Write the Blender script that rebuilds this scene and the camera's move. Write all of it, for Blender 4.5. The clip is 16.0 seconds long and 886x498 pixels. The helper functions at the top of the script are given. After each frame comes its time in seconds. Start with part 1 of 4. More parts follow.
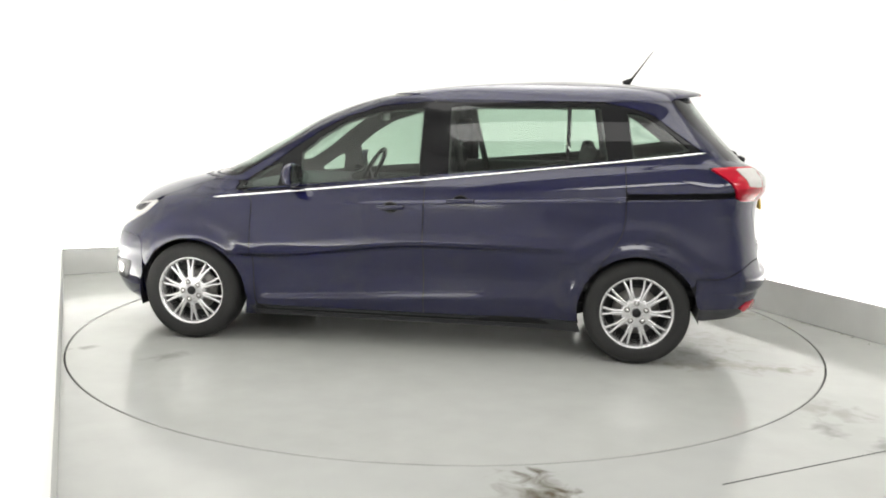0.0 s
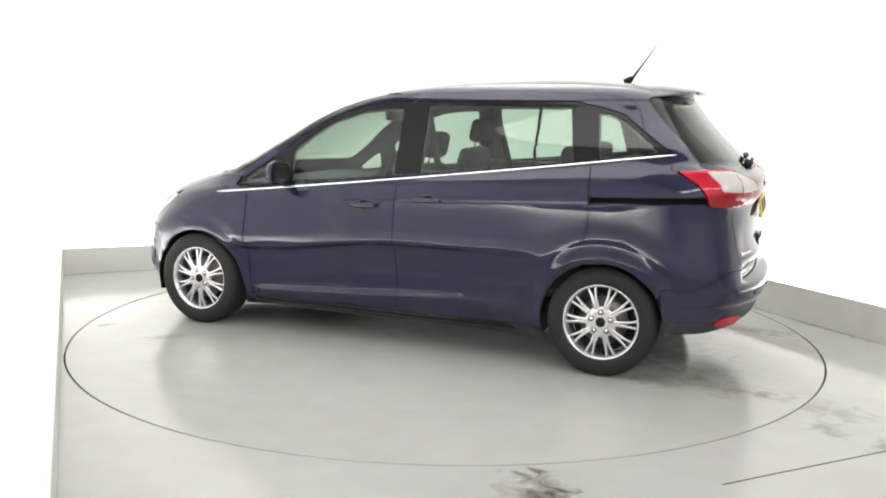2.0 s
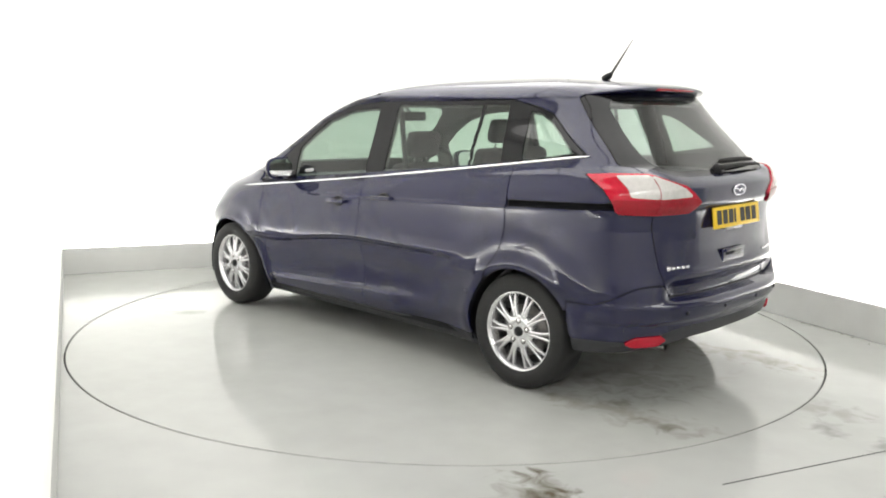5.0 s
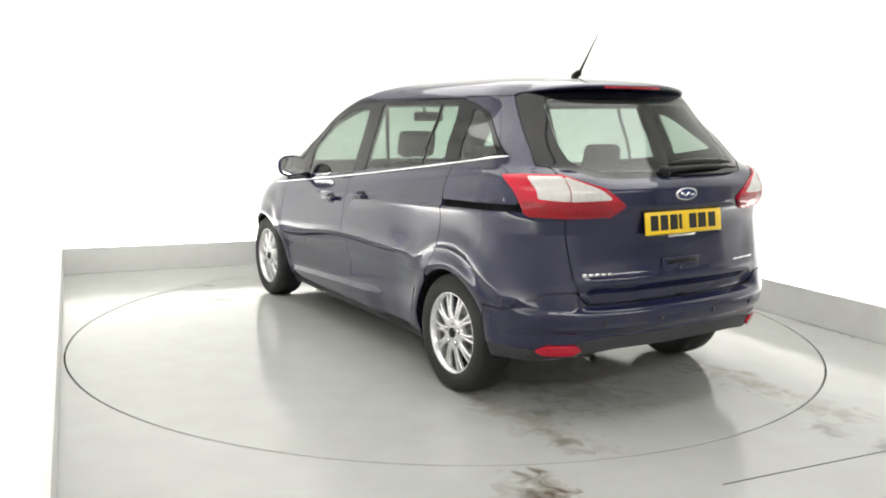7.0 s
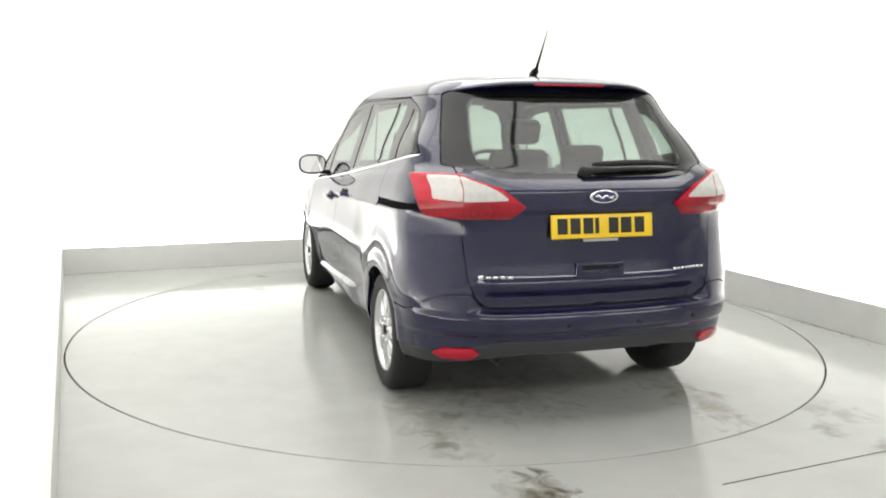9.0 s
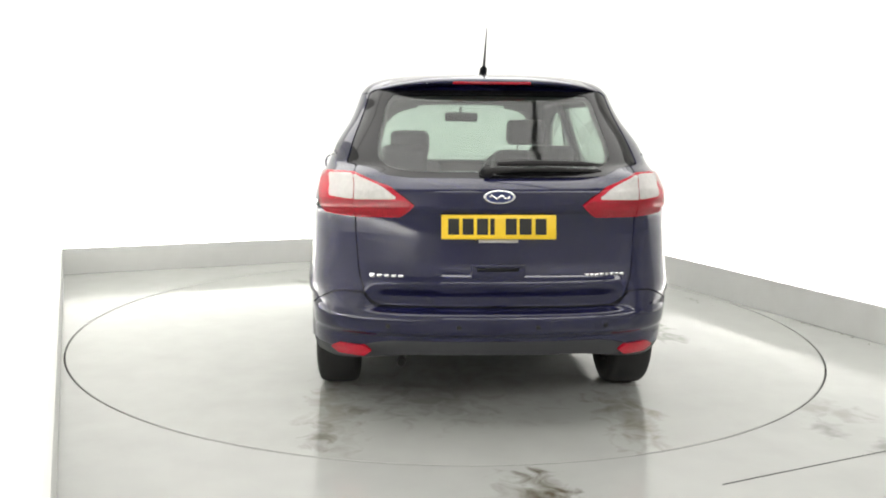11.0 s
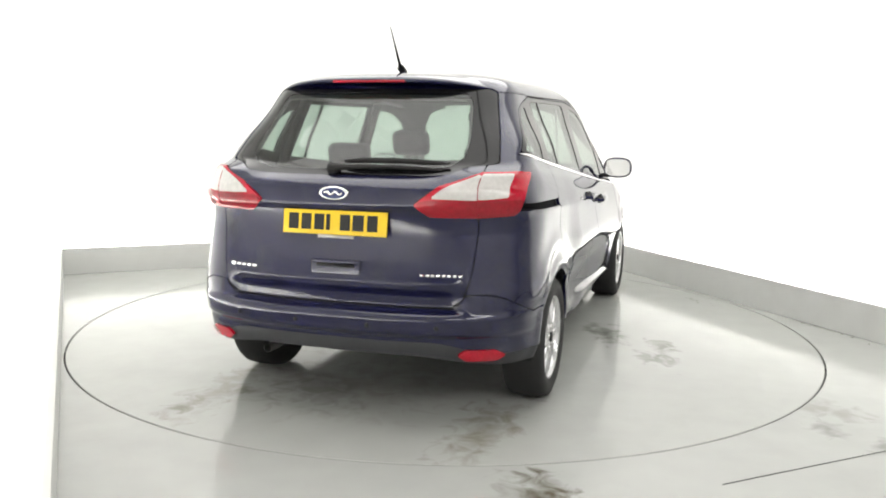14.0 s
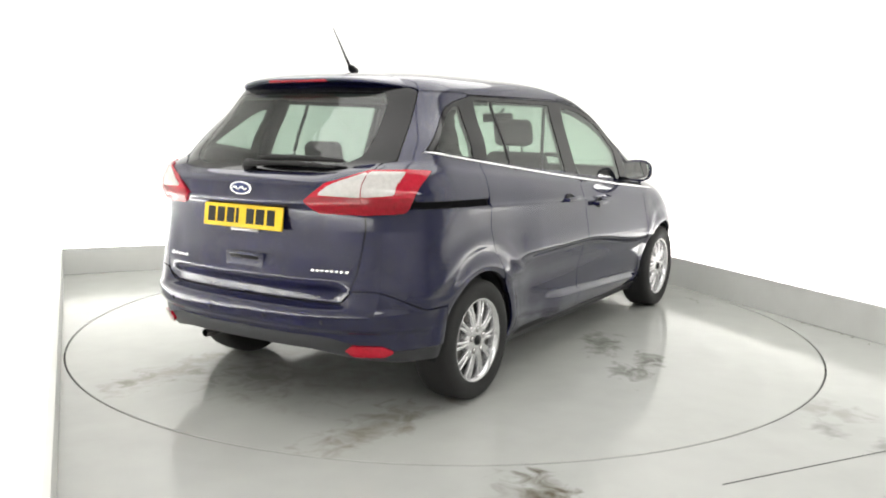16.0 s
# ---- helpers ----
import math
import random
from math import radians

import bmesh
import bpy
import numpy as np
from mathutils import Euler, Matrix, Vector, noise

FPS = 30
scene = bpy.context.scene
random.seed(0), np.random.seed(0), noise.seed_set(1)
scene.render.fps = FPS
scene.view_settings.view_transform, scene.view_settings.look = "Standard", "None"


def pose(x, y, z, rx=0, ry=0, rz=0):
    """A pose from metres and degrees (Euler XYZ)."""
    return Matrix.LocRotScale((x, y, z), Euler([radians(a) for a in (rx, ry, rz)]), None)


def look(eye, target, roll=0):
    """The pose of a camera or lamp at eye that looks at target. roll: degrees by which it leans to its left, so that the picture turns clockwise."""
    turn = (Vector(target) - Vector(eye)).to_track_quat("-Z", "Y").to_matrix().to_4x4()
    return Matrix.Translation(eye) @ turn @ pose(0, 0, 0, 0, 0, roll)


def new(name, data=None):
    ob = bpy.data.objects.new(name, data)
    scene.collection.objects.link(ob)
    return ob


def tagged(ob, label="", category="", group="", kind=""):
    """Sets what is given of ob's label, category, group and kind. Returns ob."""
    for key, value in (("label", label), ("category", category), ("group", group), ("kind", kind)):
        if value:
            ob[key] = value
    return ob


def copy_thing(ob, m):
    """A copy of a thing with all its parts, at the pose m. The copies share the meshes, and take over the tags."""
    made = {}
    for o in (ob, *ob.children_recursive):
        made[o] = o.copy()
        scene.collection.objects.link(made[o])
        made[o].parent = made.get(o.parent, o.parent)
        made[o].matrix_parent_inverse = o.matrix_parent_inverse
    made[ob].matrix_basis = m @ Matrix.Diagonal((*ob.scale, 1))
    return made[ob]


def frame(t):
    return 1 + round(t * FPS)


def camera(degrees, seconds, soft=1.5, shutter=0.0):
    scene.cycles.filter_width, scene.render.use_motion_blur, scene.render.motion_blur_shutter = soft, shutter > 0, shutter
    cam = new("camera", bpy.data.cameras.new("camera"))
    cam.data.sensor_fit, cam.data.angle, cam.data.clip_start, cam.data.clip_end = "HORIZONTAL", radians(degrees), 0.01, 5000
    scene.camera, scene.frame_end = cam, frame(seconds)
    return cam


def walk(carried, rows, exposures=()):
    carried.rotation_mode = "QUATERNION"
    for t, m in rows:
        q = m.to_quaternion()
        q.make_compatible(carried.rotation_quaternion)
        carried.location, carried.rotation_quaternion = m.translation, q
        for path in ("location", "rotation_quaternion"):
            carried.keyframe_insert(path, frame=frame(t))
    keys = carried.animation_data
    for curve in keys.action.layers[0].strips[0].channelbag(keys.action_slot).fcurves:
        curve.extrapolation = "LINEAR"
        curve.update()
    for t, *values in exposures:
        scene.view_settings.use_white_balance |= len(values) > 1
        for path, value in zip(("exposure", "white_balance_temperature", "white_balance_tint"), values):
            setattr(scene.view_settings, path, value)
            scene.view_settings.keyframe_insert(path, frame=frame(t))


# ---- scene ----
# ---------------------------------------------------------------- camera
cam = camera(55.15, 16.0, soft=1.9)
CAM = look((0.0, -5.8085, 1.4379), (-0.023973, -0.077506, 0.545965), 1.026)
walk(cam, [(0.0, CAM), (16.0, CAM)], exposures=[(0.0, 0.0), (16.0, 0.0)])


def heading(t):
    """Heading of the turntable, in degrees, at t seconds."""
    return 171.53 - 7.1194 * t


# ---------------------------------------------------------------- light
world = bpy.data.worlds.new("world")
scene.world = world
world.use_nodes = True
wn = world.node_tree.nodes["Background"]
wn.inputs[0].default_value, wn.inputs[1].default_value = (0.9, 0.95, 1.0, 1), 0.05

ROOM = 24.6          # turn of the booth about the vertical, degrees
UL, UR, VB, VF = -2.43, 2.5, 2.8, -2.82     # inner faces of the low parapet
GAP_W = 0.55         # trough between parapet and wall, in which the uplights lie
CEIL = 3.6
RM = pose(0, 0, 0, 0, 0, ROOM)
LM = RM @ pose(UL, VB, 0, 0, 0, -0.68)     # the left side splays out a little towards the front


def uplight(u, v, turn, length, watts):
    """A line of light on the trough's floor, behind the parapet, that washes the wall."""
    d = bpy.data.lights.new("uplight", "AREA")
    d.shape, d.size, d.size_y, d.energy = "RECTANGLE", length, 0.10, watts
    d.color = (1.0, 0.985, 0.945)
    ob = new("uplight", d)
    ob.matrix_world = RM @ pose(u, v, 0.075, 0, 0, turn) @ pose(0, 0, 0, 180 - 34, 0, 0)
    return ob


UPLIGHTS = [(0.0, VB + 0.41, 0, 5.4), (UR + 0.41, 0.0, -90, 5.6), (UL - 0.43, -1.0, 90, 7.2)]
for u, v, turn, length in UPLIGHTS:
    uplight(u, v, turn, length, {0: 84, -90: 64, 90: 110}[turn])

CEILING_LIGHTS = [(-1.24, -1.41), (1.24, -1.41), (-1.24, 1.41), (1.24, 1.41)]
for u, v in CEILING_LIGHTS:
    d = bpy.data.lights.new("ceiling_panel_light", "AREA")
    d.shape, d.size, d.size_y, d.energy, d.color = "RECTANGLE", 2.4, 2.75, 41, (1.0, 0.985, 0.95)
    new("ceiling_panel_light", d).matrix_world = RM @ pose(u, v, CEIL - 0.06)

# unseen panels behind the camera, added to put bright streaks on the car's paint
ADDED_HALL_LIGHTS = [(-4.6, -8.2), (0.0, -8.2), (4.6, -8.2)]
for u, v in ADDED_HALL_LIGHTS:
    d = bpy.data.lights.new("added_hall_light", "AREA")
    d.shape, d.size, d.size_y, d.energy, d.color = "RECTANGLE", 4.2, 2.0, 172, (1.0, 0.98, 0.95)
    new("added_hall_light", d).matrix_world = RM @ pose(u, v, 4.5 - 0.08)

# ---------------------------------------------------------------- materials


def material(name, color, rough=0.5, metal=0.0, grain=0.0, scale=40.0, bump=0.0, coat=0.0, second=None, big=3.0, spread=0.0, alpha_ior=1.45):
    """A principled material with colour variation at two scales, roughness wear and fine relief."""
    m = bpy.data.materials.new(name)
    m.use_nodes = True
    nt = m.node_tree
    b = nt.nodes["Principled BSDF"]
    b.inputs["Roughness"].default_value, b.inputs["Metallic"].default_value = rough, metal
    b.inputs["Coat Weight"].default_value, b.inputs["IOR"].default_value = coat, alpha_ior
    b.inputs["Coat Roughness"].default_value = 0.03
    b.inputs["Base Color"].default_value = (*color, 1)
    if grain or second or bump:
        tc = nt.nodes.new("ShaderNodeTexCoord")
        fine = nt.nodes.new("ShaderNodeTexNoise")
        fine.inputs["Scale"].default_value, fine.inputs["Detail"].default_value = scale, 6
        wide = nt.nodes.new("ShaderNodeTexNoise")
        wide.inputs["Scale"].default_value, wide.inputs["Detail"].default_value = big, 4
        nt.links.new(tc.outputs["Object"], fine.inputs["Vector"])
        nt.links.new(tc.outputs["Object"], wide.inputs["Vector"])
        mix = nt.nodes.new("ShaderNodeMix")
        mix.data_type = "RGBA"
        other = second or tuple(c * (1 - grain) for c in color)
        mix.inputs[6].default_value, mix.inputs[7].default_value = (*color, 1), (*other, 1)
        add = nt.nodes.new("ShaderNodeMath")
        add.operation = "MULTIPLY"
        nt.links.new(fine.outputs["Fac"], add.inputs[0])
        nt.links.new(wide.outputs["Fac"], add.inputs[1])
        ramp = nt.nodes.new("ShaderNodeMapRange")
        ramp.inputs["From Min"].default_value, ramp.inputs["From Max"].default_value = 0.12, 0.42
        nt.links.new(add.outputs[0], ramp.inputs["Value"])
        nt.links.new(ramp.outputs[0], mix.inputs[0])
        nt.links.new(mix.outputs[2], b.inputs["Base Color"])
        if spread:
            r2 = nt.nodes.new("ShaderNodeMapRange")
            r2.inputs["From Min"].default_value, r2.inputs["From Max"].default_value = 0.3, 0.7
            r2.inputs["To Min"].default_value, r2.inputs["To Max"].default_value = rough - spread, rough + spread
            nt.links.new(wide.outputs["Fac"], r2.inputs["Value"])
            nt.links.new(r2.outputs[0], b.inputs["Roughness"])
        if bump:
            bp = nt.nodes.new("ShaderNodeBump")
            bp.inputs["Strength"].default_value, bp.inputs["Distance"].default_value = bump, 0.002
            nt.links.new(fine.outputs["Fac"], bp.inputs["Height"])
            nt.links.new(bp.outputs[0], b.inputs["Normal"])
    return m


def glass_material(name, tint, gloss=0.055, rough=0.0):
    """Thin pane: tinted see-through with a gloss that grows at grazing angles."""
    m = bpy.data.materials.new(name)
    m.use_nodes = True
    nt = m.node_tree
    nt.nodes.remove(nt.nodes["Principled BSDF"])
    out = nt.nodes["Material Output"]
    tr, gl, lw, mx = (nt.nodes.new("ShaderNode" + k) for k in ("BsdfTransparent", "BsdfGlossy", "LayerWeight", "MixShader"))
    pw, ad = nt.nodes.new("ShaderNodeMath"), nt.nodes.new("ShaderNodeMath")
    tr.inputs[0].default_value = (*tint, 1)
    gl.inputs["Roughness"].default_value = rough
    lw.inputs[0].default_value = 0.5
    pw.operation, pw.inputs[1].default_value = "POWER", 4.2
    ad.operation, ad.inputs[1].default_value, ad.inputs[2].default_value = "MULTIPLY_ADD", 0.9, gloss
    nt.links.new(lw.outputs["Facing"], pw.inputs[0])
    nt.links.new(pw.outputs[0], ad.inputs[0])
    nt.links.new(ad.outputs[0], mx.inputs[0])
    nt.links.new(tr.outputs[0], mx.inputs[1])
    nt.links.new(gl.outputs[0], mx.inputs[2])
    nt.links.new(mx.outputs[0], out.inputs[0])
    return m


PAINT = material("navy_metallic_paint", (0.0062, 0.0068, 0.039), 0.4, 0.12, grain=0.25, scale=900, coat=1.0, big=2.0)
PAINT.node_tree.nodes["Principled BSDF"].inputs["Specular IOR Level"].default_value = 0.06
PAINT.node_tree.nodes["Principled BSDF"].inputs["Coat IOR"].default_value = 1.58
PAINT.node_tree.nodes["Principled BSDF"].inputs["Coat Roughness"].default_value = 0.03
BLACK = material("black_trim", (0.010, 0.010, 0.011), 0.35, grain=0.3, scale=200)
BLACK.node_tree.nodes["Principled BSDF"].inputs["Specular IOR Level"].default_value = 0.25
FRIT = material("gloss_black_glass_border", (0.008, 0.008, 0.009), 0.06, grain=0.2, scale=200)
FRIT.node_tree.nodes["Principled BSDF"].inputs["Specular IOR Level"].default_value = 0.36
RUBBER = material("black_rubber", (0.018, 0.018, 0.018), 0.75, grain=0.3, scale=120, bump=0.2)
PLASTIC = material("dark_grey_plastic", (0.035, 0.036, 0.04), 0.55, grain=0.2, scale=300, bump=0.05)
CHROME = material("chrome", (0.85, 0.85, 0.86), 0.08, 1.0)
ALLOY = material("silver_alloy", (0.66, 0.66, 0.67), 0.22, 0.8, grain=0.12, scale=60)
DISC = material("brake_steel", (0.25, 0.24, 0.23), 0.4, 1.0, grain=0.3, scale=80)
SLOT = material("matt_black_recess", (0.006, 0.006, 0.007), 0.9)
SLOT.node_tree.nodes["Principled BSDF"].inputs["Specular IOR Level"].default_value = 0.1
DEEPRED = material("dark_red_lens", (0.33, 0.003, 0.014), 0.12, coat=0.2, grain=0.3, scale=60)
RED = material("red_lamp_lens", (0.50, 0.006, 0.026), 0.12, coat=0.3, grain=0.3, scale=60)
CLEAR = material("clear_lamp_lens", (0.60, 0.58, 0.56), 0.15, coat=1.0, grain=0.2, scale=50)
YELLOW = material("yellow_plate", (0.82, 0.55, 0.02), 0.35, grain=0.08, scale=30)
INK = material("black_ink", (0.01, 0.01, 0.01), 0.5)
FABRIC = material("charcoal_fabric", (0.035, 0.036, 0.038), 0.9, grain=0.35, scale=150, bump=0.08)
HEADLINER = material("grey_headliner", (0.35, 0.35, 0.33), 0.9, grain=0.1, scale=100, bump=0.2)
LINING = material("grey_lining", (0.07, 0.072, 0.07), 0.8, grain=0.15, scale=120)
WALLP = material("white_painted_wall", (0.86, 0.86, 0.845), 0.6, grain=0.04, scale=8, bump=0.05, big=0.8)
BLUE = material("blue_badge", (0.02, 0.03, 0.11), 0.25, coat=0.5)
GLASS = glass_material("green_tinted_glass", (0.56, 0.67, 0.60), 0.075, 0.03)
DARKGLASS = glass_material("rear_glass", (0.52, 0.59, 0.555), 0.07, 0.03)
MIRROR = material("mirror_glass", (0.9, 0.9, 0.9), 0.02, 1.0)

# ---------------------------------------------------------------- mesh helpers


def mesh_of(bm, name, mat, smooth=True):
    me = bpy.data.meshes.new(name)
    bm.to_mesh(me)
    bm.free()
    if smooth:
        for p in me.polygons:
            p.use_smooth = True
    me.materials.append(mat)
    return me


def part(name, bm, mat, parent, label="", m=None, smooth=True):
    ob = new(name, mesh_of(bm, name, mat, smooth))
    ob.parent = parent
    if m is not None:
        ob.matrix_basis = m
    return tagged(ob, label)


def thing(name, bm, mat, label, category, kind="", m=None, smooth=False):
    ob = new(name, mesh_of(bm, name, mat, smooth))
    if m is not None:
        ob.matrix_world = m
    return tagged(ob, label, category, kind=kind)


def box(x0, x1, y0, y1, z0, z1, bevel=0.0, seg=2, bm=None):
    bm2 = bmesh.new()
    bmesh.ops.create_cube(bm2, size=1, matrix=Matrix.LocRotScale(((x0 + x1) / 2, (y0 + y1) / 2, (z0 + z1) / 2), None, (x1 - x0, y1 - y0, z1 - z0)))
    if bevel:
        bmesh.ops.bevel(bm2, geom=bm2.edges[:], offset=bevel, segments=seg, affect="EDGES", profile=0.5)
    if bm is None:
        return bm2
    tmp = bpy.data.meshes.new("tmp")
    bm2.to_mesh(tmp)
    bm2.free()
    bm.from_mesh(tmp)
    bpy.data.meshes.remove(tmp)
    return bm


def lathe(profile, n=48, axis="y", bm=None):
    """Turns (radius, height) pairs about an axis."""
    bm = bm or bmesh.new()
    rings = []
    for r, h in profile:
        ring = []
        for i in range(n):
            a = 2 * math.pi * i / n
            c, s = r * math.cos(a), r * math.sin(a)
            ring.append(bm.verts.new((c, h, s) if axis == "y" else (c, s, h)))
        rings.append(ring)
    for a, b in zip(rings, rings[1:]):
        for i in range(n):
            j = (i + 1) % n
            bm.faces.new((a[i], a[j], b[j], b[i]))
    bmesh.ops.recalc_face_normals(bm, faces=bm.faces[:])
    return bm


def tube(points, radius, sides=8):
    """A round bar through points; radius may be a list."""
    bm = bmesh.new()
    pts = [Vector(p) for p in points]
    rings = []
    for i, p in enumerate(pts):
        d = (pts[min(i + 1, len(pts) - 1)] - pts[max(i - 1, 0)]).normalized()
        side = d.cross(Vector((0.31, 0.22, 0.93))).normalized()
        up = side.cross(d)
        r = radius[i] if isinstance(radius, (list, tuple)) else radius
        rings.append([bm.verts.new(p + r * (math.cos(2 * math.pi * k / sides) * side + math.sin(2 * math.pi * k / sides) * up)) for k in range(sides)])
    for a, b in zip(rings, rings[1:]):
        for k in range(sides):
            bm.faces.new((a[k], a[(k + 1) % sides], b[(k + 1) % sides], b[k]))
    bm.faces.new(rings[0])
    bm.faces.new(rings[-1])
    bmesh.ops.recalc_face_normals(bm, faces=bm.faces[:])
    return bm


# ---------------------------------------------------------------- the booth
def room_box(name, u0, u1, v0, v1, z0, z1, mat, label, cat, bevel=0.0, smooth=False, at=RM):
    return thing(name, box(u0, u1, v0, v1, z0, z1, bevel), mat, label, cat, "structure", at, smooth)


MUD = (0.085, 0.07, 0.042)
SILT = (0.15, 0.125, 0.08)
GREY = (0.13, 0.13, 0.12)
WET = (0.14, 0.14, 0.125)


def floor_material(name, base, dark, rough, stains):
    """Painted concrete: satin, blotchy, with dried water marks."""
    m = material(name, base, rough, grain=0.0, second=dark, scale=5.0, big=0.7, spread=0.04)
    nt = m.node_tree
    b = nt.nodes["Principled BSDF"]
    b.inputs["Specular IOR Level"].default_value = 0.42
    src = b.inputs["Base Color"].links[0].from_socket
    tc = nt.nodes.new("ShaderNodeTexCoord")
    last = src
    for (x, y, rx, ry, turn, amount, tone) in stains:
        mp = nt.nodes.new("ShaderNodeMapping")
        mp.vector_type = "TEXTURE"
        mp.inputs["Location"].default_value, mp.inputs["Rotation"].default_value, mp.inputs["Scale"].default_value = (x, y, 0), (0, 0, radians(turn)), (rx, ry, 1)
        nt.links.new(tc.outputs["Object"], mp.inputs[0])
        flat = nt.nodes.new("ShaderNodeVectorMath")
        flat.operation = "MULTIPLY"
        flat.inputs[1].default_value = (1, 1, 0)
        nt.links.new(mp.outputs[0], flat.inputs[0])
        ln = nt.nodes.new("ShaderNodeVectorMath")
        ln.operation = "LENGTH"
        nt.links.new(flat.outputs[0], ln.inputs[0])
        nz = nt.nodes.new("ShaderNodeTexNoise")
        nz.inputs["Scale"].default_value, nz.inputs["Detail"].default_value, nz.inputs["Distortion"].default_value = 9.0, 8, 0.8
        nt.links.new(tc.outputs["Object"], nz.inputs["Vector"])
        fall = nt.nodes.new("ShaderNodeMath")
        fall.operation = "SUBTRACT"
        nt.links.new(nz.outputs["Fac"], fall.inputs[0])
        sc = nt.nodes.new("ShaderNodeMath")
        sc.operation = "MULTIPLY"
        sc.inputs[1].default_value = 0.42
        nt.links.new(ln.outputs["Value"], sc.inputs[0])
        nt.links.new(sc.outputs[0], fall.inputs[1])
        rg = nt.nodes.new("ShaderNodeMapRange")
        rg.inputs["From Min"].default_value, rg.inputs["From Max"].default_value, rg.inputs["To Max"].default_value = 0.2, 0.5, amount
        nt.links.new(fall.outputs[0], rg.inputs["Value"])
        mx = nt.nodes.new("ShaderNodeMix")
        mx.data_type = "RGBA"
        nt.links.new(rg.outputs[0], mx.inputs[0])
        nt.links.new(last, mx.inputs[6])
        mx.inputs[7].default_value = (*tone, 1)
        last = mx.outputs[2]
        if tone == WET:                                        # standing water is smoother than the paint
            for socket, value in (("Roughness", 0.02), ("Specular IOR Level", 0.55)):
                sm = nt.nodes.new("ShaderNodeMix")
                sm.inputs[3].default_value = value
                if b.inputs[socket].links:
                    nt.links.new(b.inputs[socket].links[0].from_socket, sm.inputs[2])
                else:
                    sm.inputs[2].default_value = b.inputs[socket].default_value
                nt.links.new(rg.outputs[0], sm.inputs[0])
                nt.links.new(sm.outputs[0], b.inputs[socket])
    nt.links.new(last, b.inputs["Base Color"])
    return m


R_TABLE = 2.448
FLOOR = floor_material("grey_floor_paint", (0.425, 0.432, 0.414), (0.385, 0.392, 0.375), 0.15,
                       [(0.42, -2.66, 0.15, 0.30, 15, 0.95, MUD), (0.36, -2.9, 0.3, 0.5, 10, 0.4, MUD), (2.7, 0.1, 0.07, 0.5, 24, 0.5, GREY), (1.95, -1.65, 0.2, 0.35, 30, 0.3, MUD), (1.84, -1.93, 0.2, 0.16, 60, 0.5, GREY), (2.0, -2.15, 0.16, 0.12, 30, 0.5, GREY)])
SKIRT = material("grey_skirting_paint", (0.60, 0.605, 0.585), 0.45, grain=0.08, scale=6, big=1.0)
TABLE = floor_material("turntable_floor_paint", (0.425, 0.432, 0.412), (0.385, 0.392, 0.373), 0.12,
                       [(-1.75, 0.64, 0.85, 0.20, 4, 0.38, SILT), (2.07, 1.09, 0.16, 0.08, 40, 0.5, GREY), (-2.1, 0.68, 0.25, 0.12, 4, 0.5, MUD), (-1.85, -0.82, 0.75, 0.22, -4, 0.55, SILT), (-1.4, 0.0, 0.8, 0.8, 0, 0.22, SILT), (0.17, -1.10, 0.40, 0.19, 20, 0.85, WET), (-0.33, -1.46, 0.30, 0.14, 35, 0.85, WET),
                        (-0.04, -1.48, 0.32, 0.14, 10, 0.95, WET), (-1.6, 0.2, 0.4, 0.5, 0, 0.3, GREY), (1.5, 1.15, 0.25, 0.12, 60, 0.4, GREY)])
CEILP = material("white_ceiling_paint", (0.80, 0.80, 0.785), 0.8, grain=0.1, scale=4)
HALL = material("pale_hall_wall", (0.70, 0.70, 0.69), 0.8, grain=0.15, scale=4)


def ring_floor():
    """Floor sheet with a round hole for the turntable."""
    bm = bmesh.new()
    n, r = 128, R_TABLE + 0.003
    inner = [bm.verts.new((r * math.cos(2 * math.pi * i / n), r * math.sin(2 * math.pi * i / n), 0)) for i in range(n)]
    low = [bm.verts.new((v.co.x, v.co.y, -0.12)) for v in inner]
    outer = []
    for i in range(n):
        a = 2 * math.pi * i / n
        c, s = math.cos(a), math.sin(a)
        k = 14 / max(abs(c), abs(s))
        outer.append(bm.verts.new((k * c, k * s, 0)))
    for i in range(n):
        j = (i + 1) % n
        bm.faces.new((inner[i], outer[i], outer[j], inner[j]))
        bm.faces.new((low[i], inner[i], inner[j], low[j]))
    bmesh.ops.recalc_face_normals(bm, faces=bm.faces[:])
    if bm.faces[0].normal.z < 0:
        bmesh.ops.reverse_faces(bm, faces=bm.faces[:])
    return bm


thing("floor", ring_floor(), FLOOR, "satin grey painted floor with brown dried stains", "floor", "structure", RM @ pose(0, 0, 0, 0, 0, -ROOM))
thing("ground", box(-14, 14, -14, 14, -0.4, -0.125), BLACK, "dark pit bottom under the turntable", "ground", "structure")
SK = 0.232
WU0, WU1, WV = UL - GAP_W, UR + GAP_W, VB + GAP_W
room_box("wall_back", WU0 - 0.2, WU1 + 0.2, WV, WV + 0.2, 0, CEIL, WALLP, "white painted back wall of the photo booth", "wall")
room_box("wall_right", WU1, WU1 + 0.2, VF, WV, 0, CEIL, WALLP, "white painted side wall of the photo booth", "wall")
room_box("wall_left", -GAP_W - 0.2, -GAP_W, -9.0, GAP_W + 0.15, 0, CEIL, WALLP, "white painted side wall of the photo booth", "wall", at=LM)
room_box("parapet_back", UL - 0.03, UR + 0.03, VB, VB + 0.03, 0, SK, SKIRT, "low grey parapet before the back wall", "parapet", 0.003)
room_box("parapet_right", UR, UR + 0.03, VF, VB - 0.001, 0, SK + 0.015, SKIRT, "low grey parapet before the side wall", "parapet", 0.003)
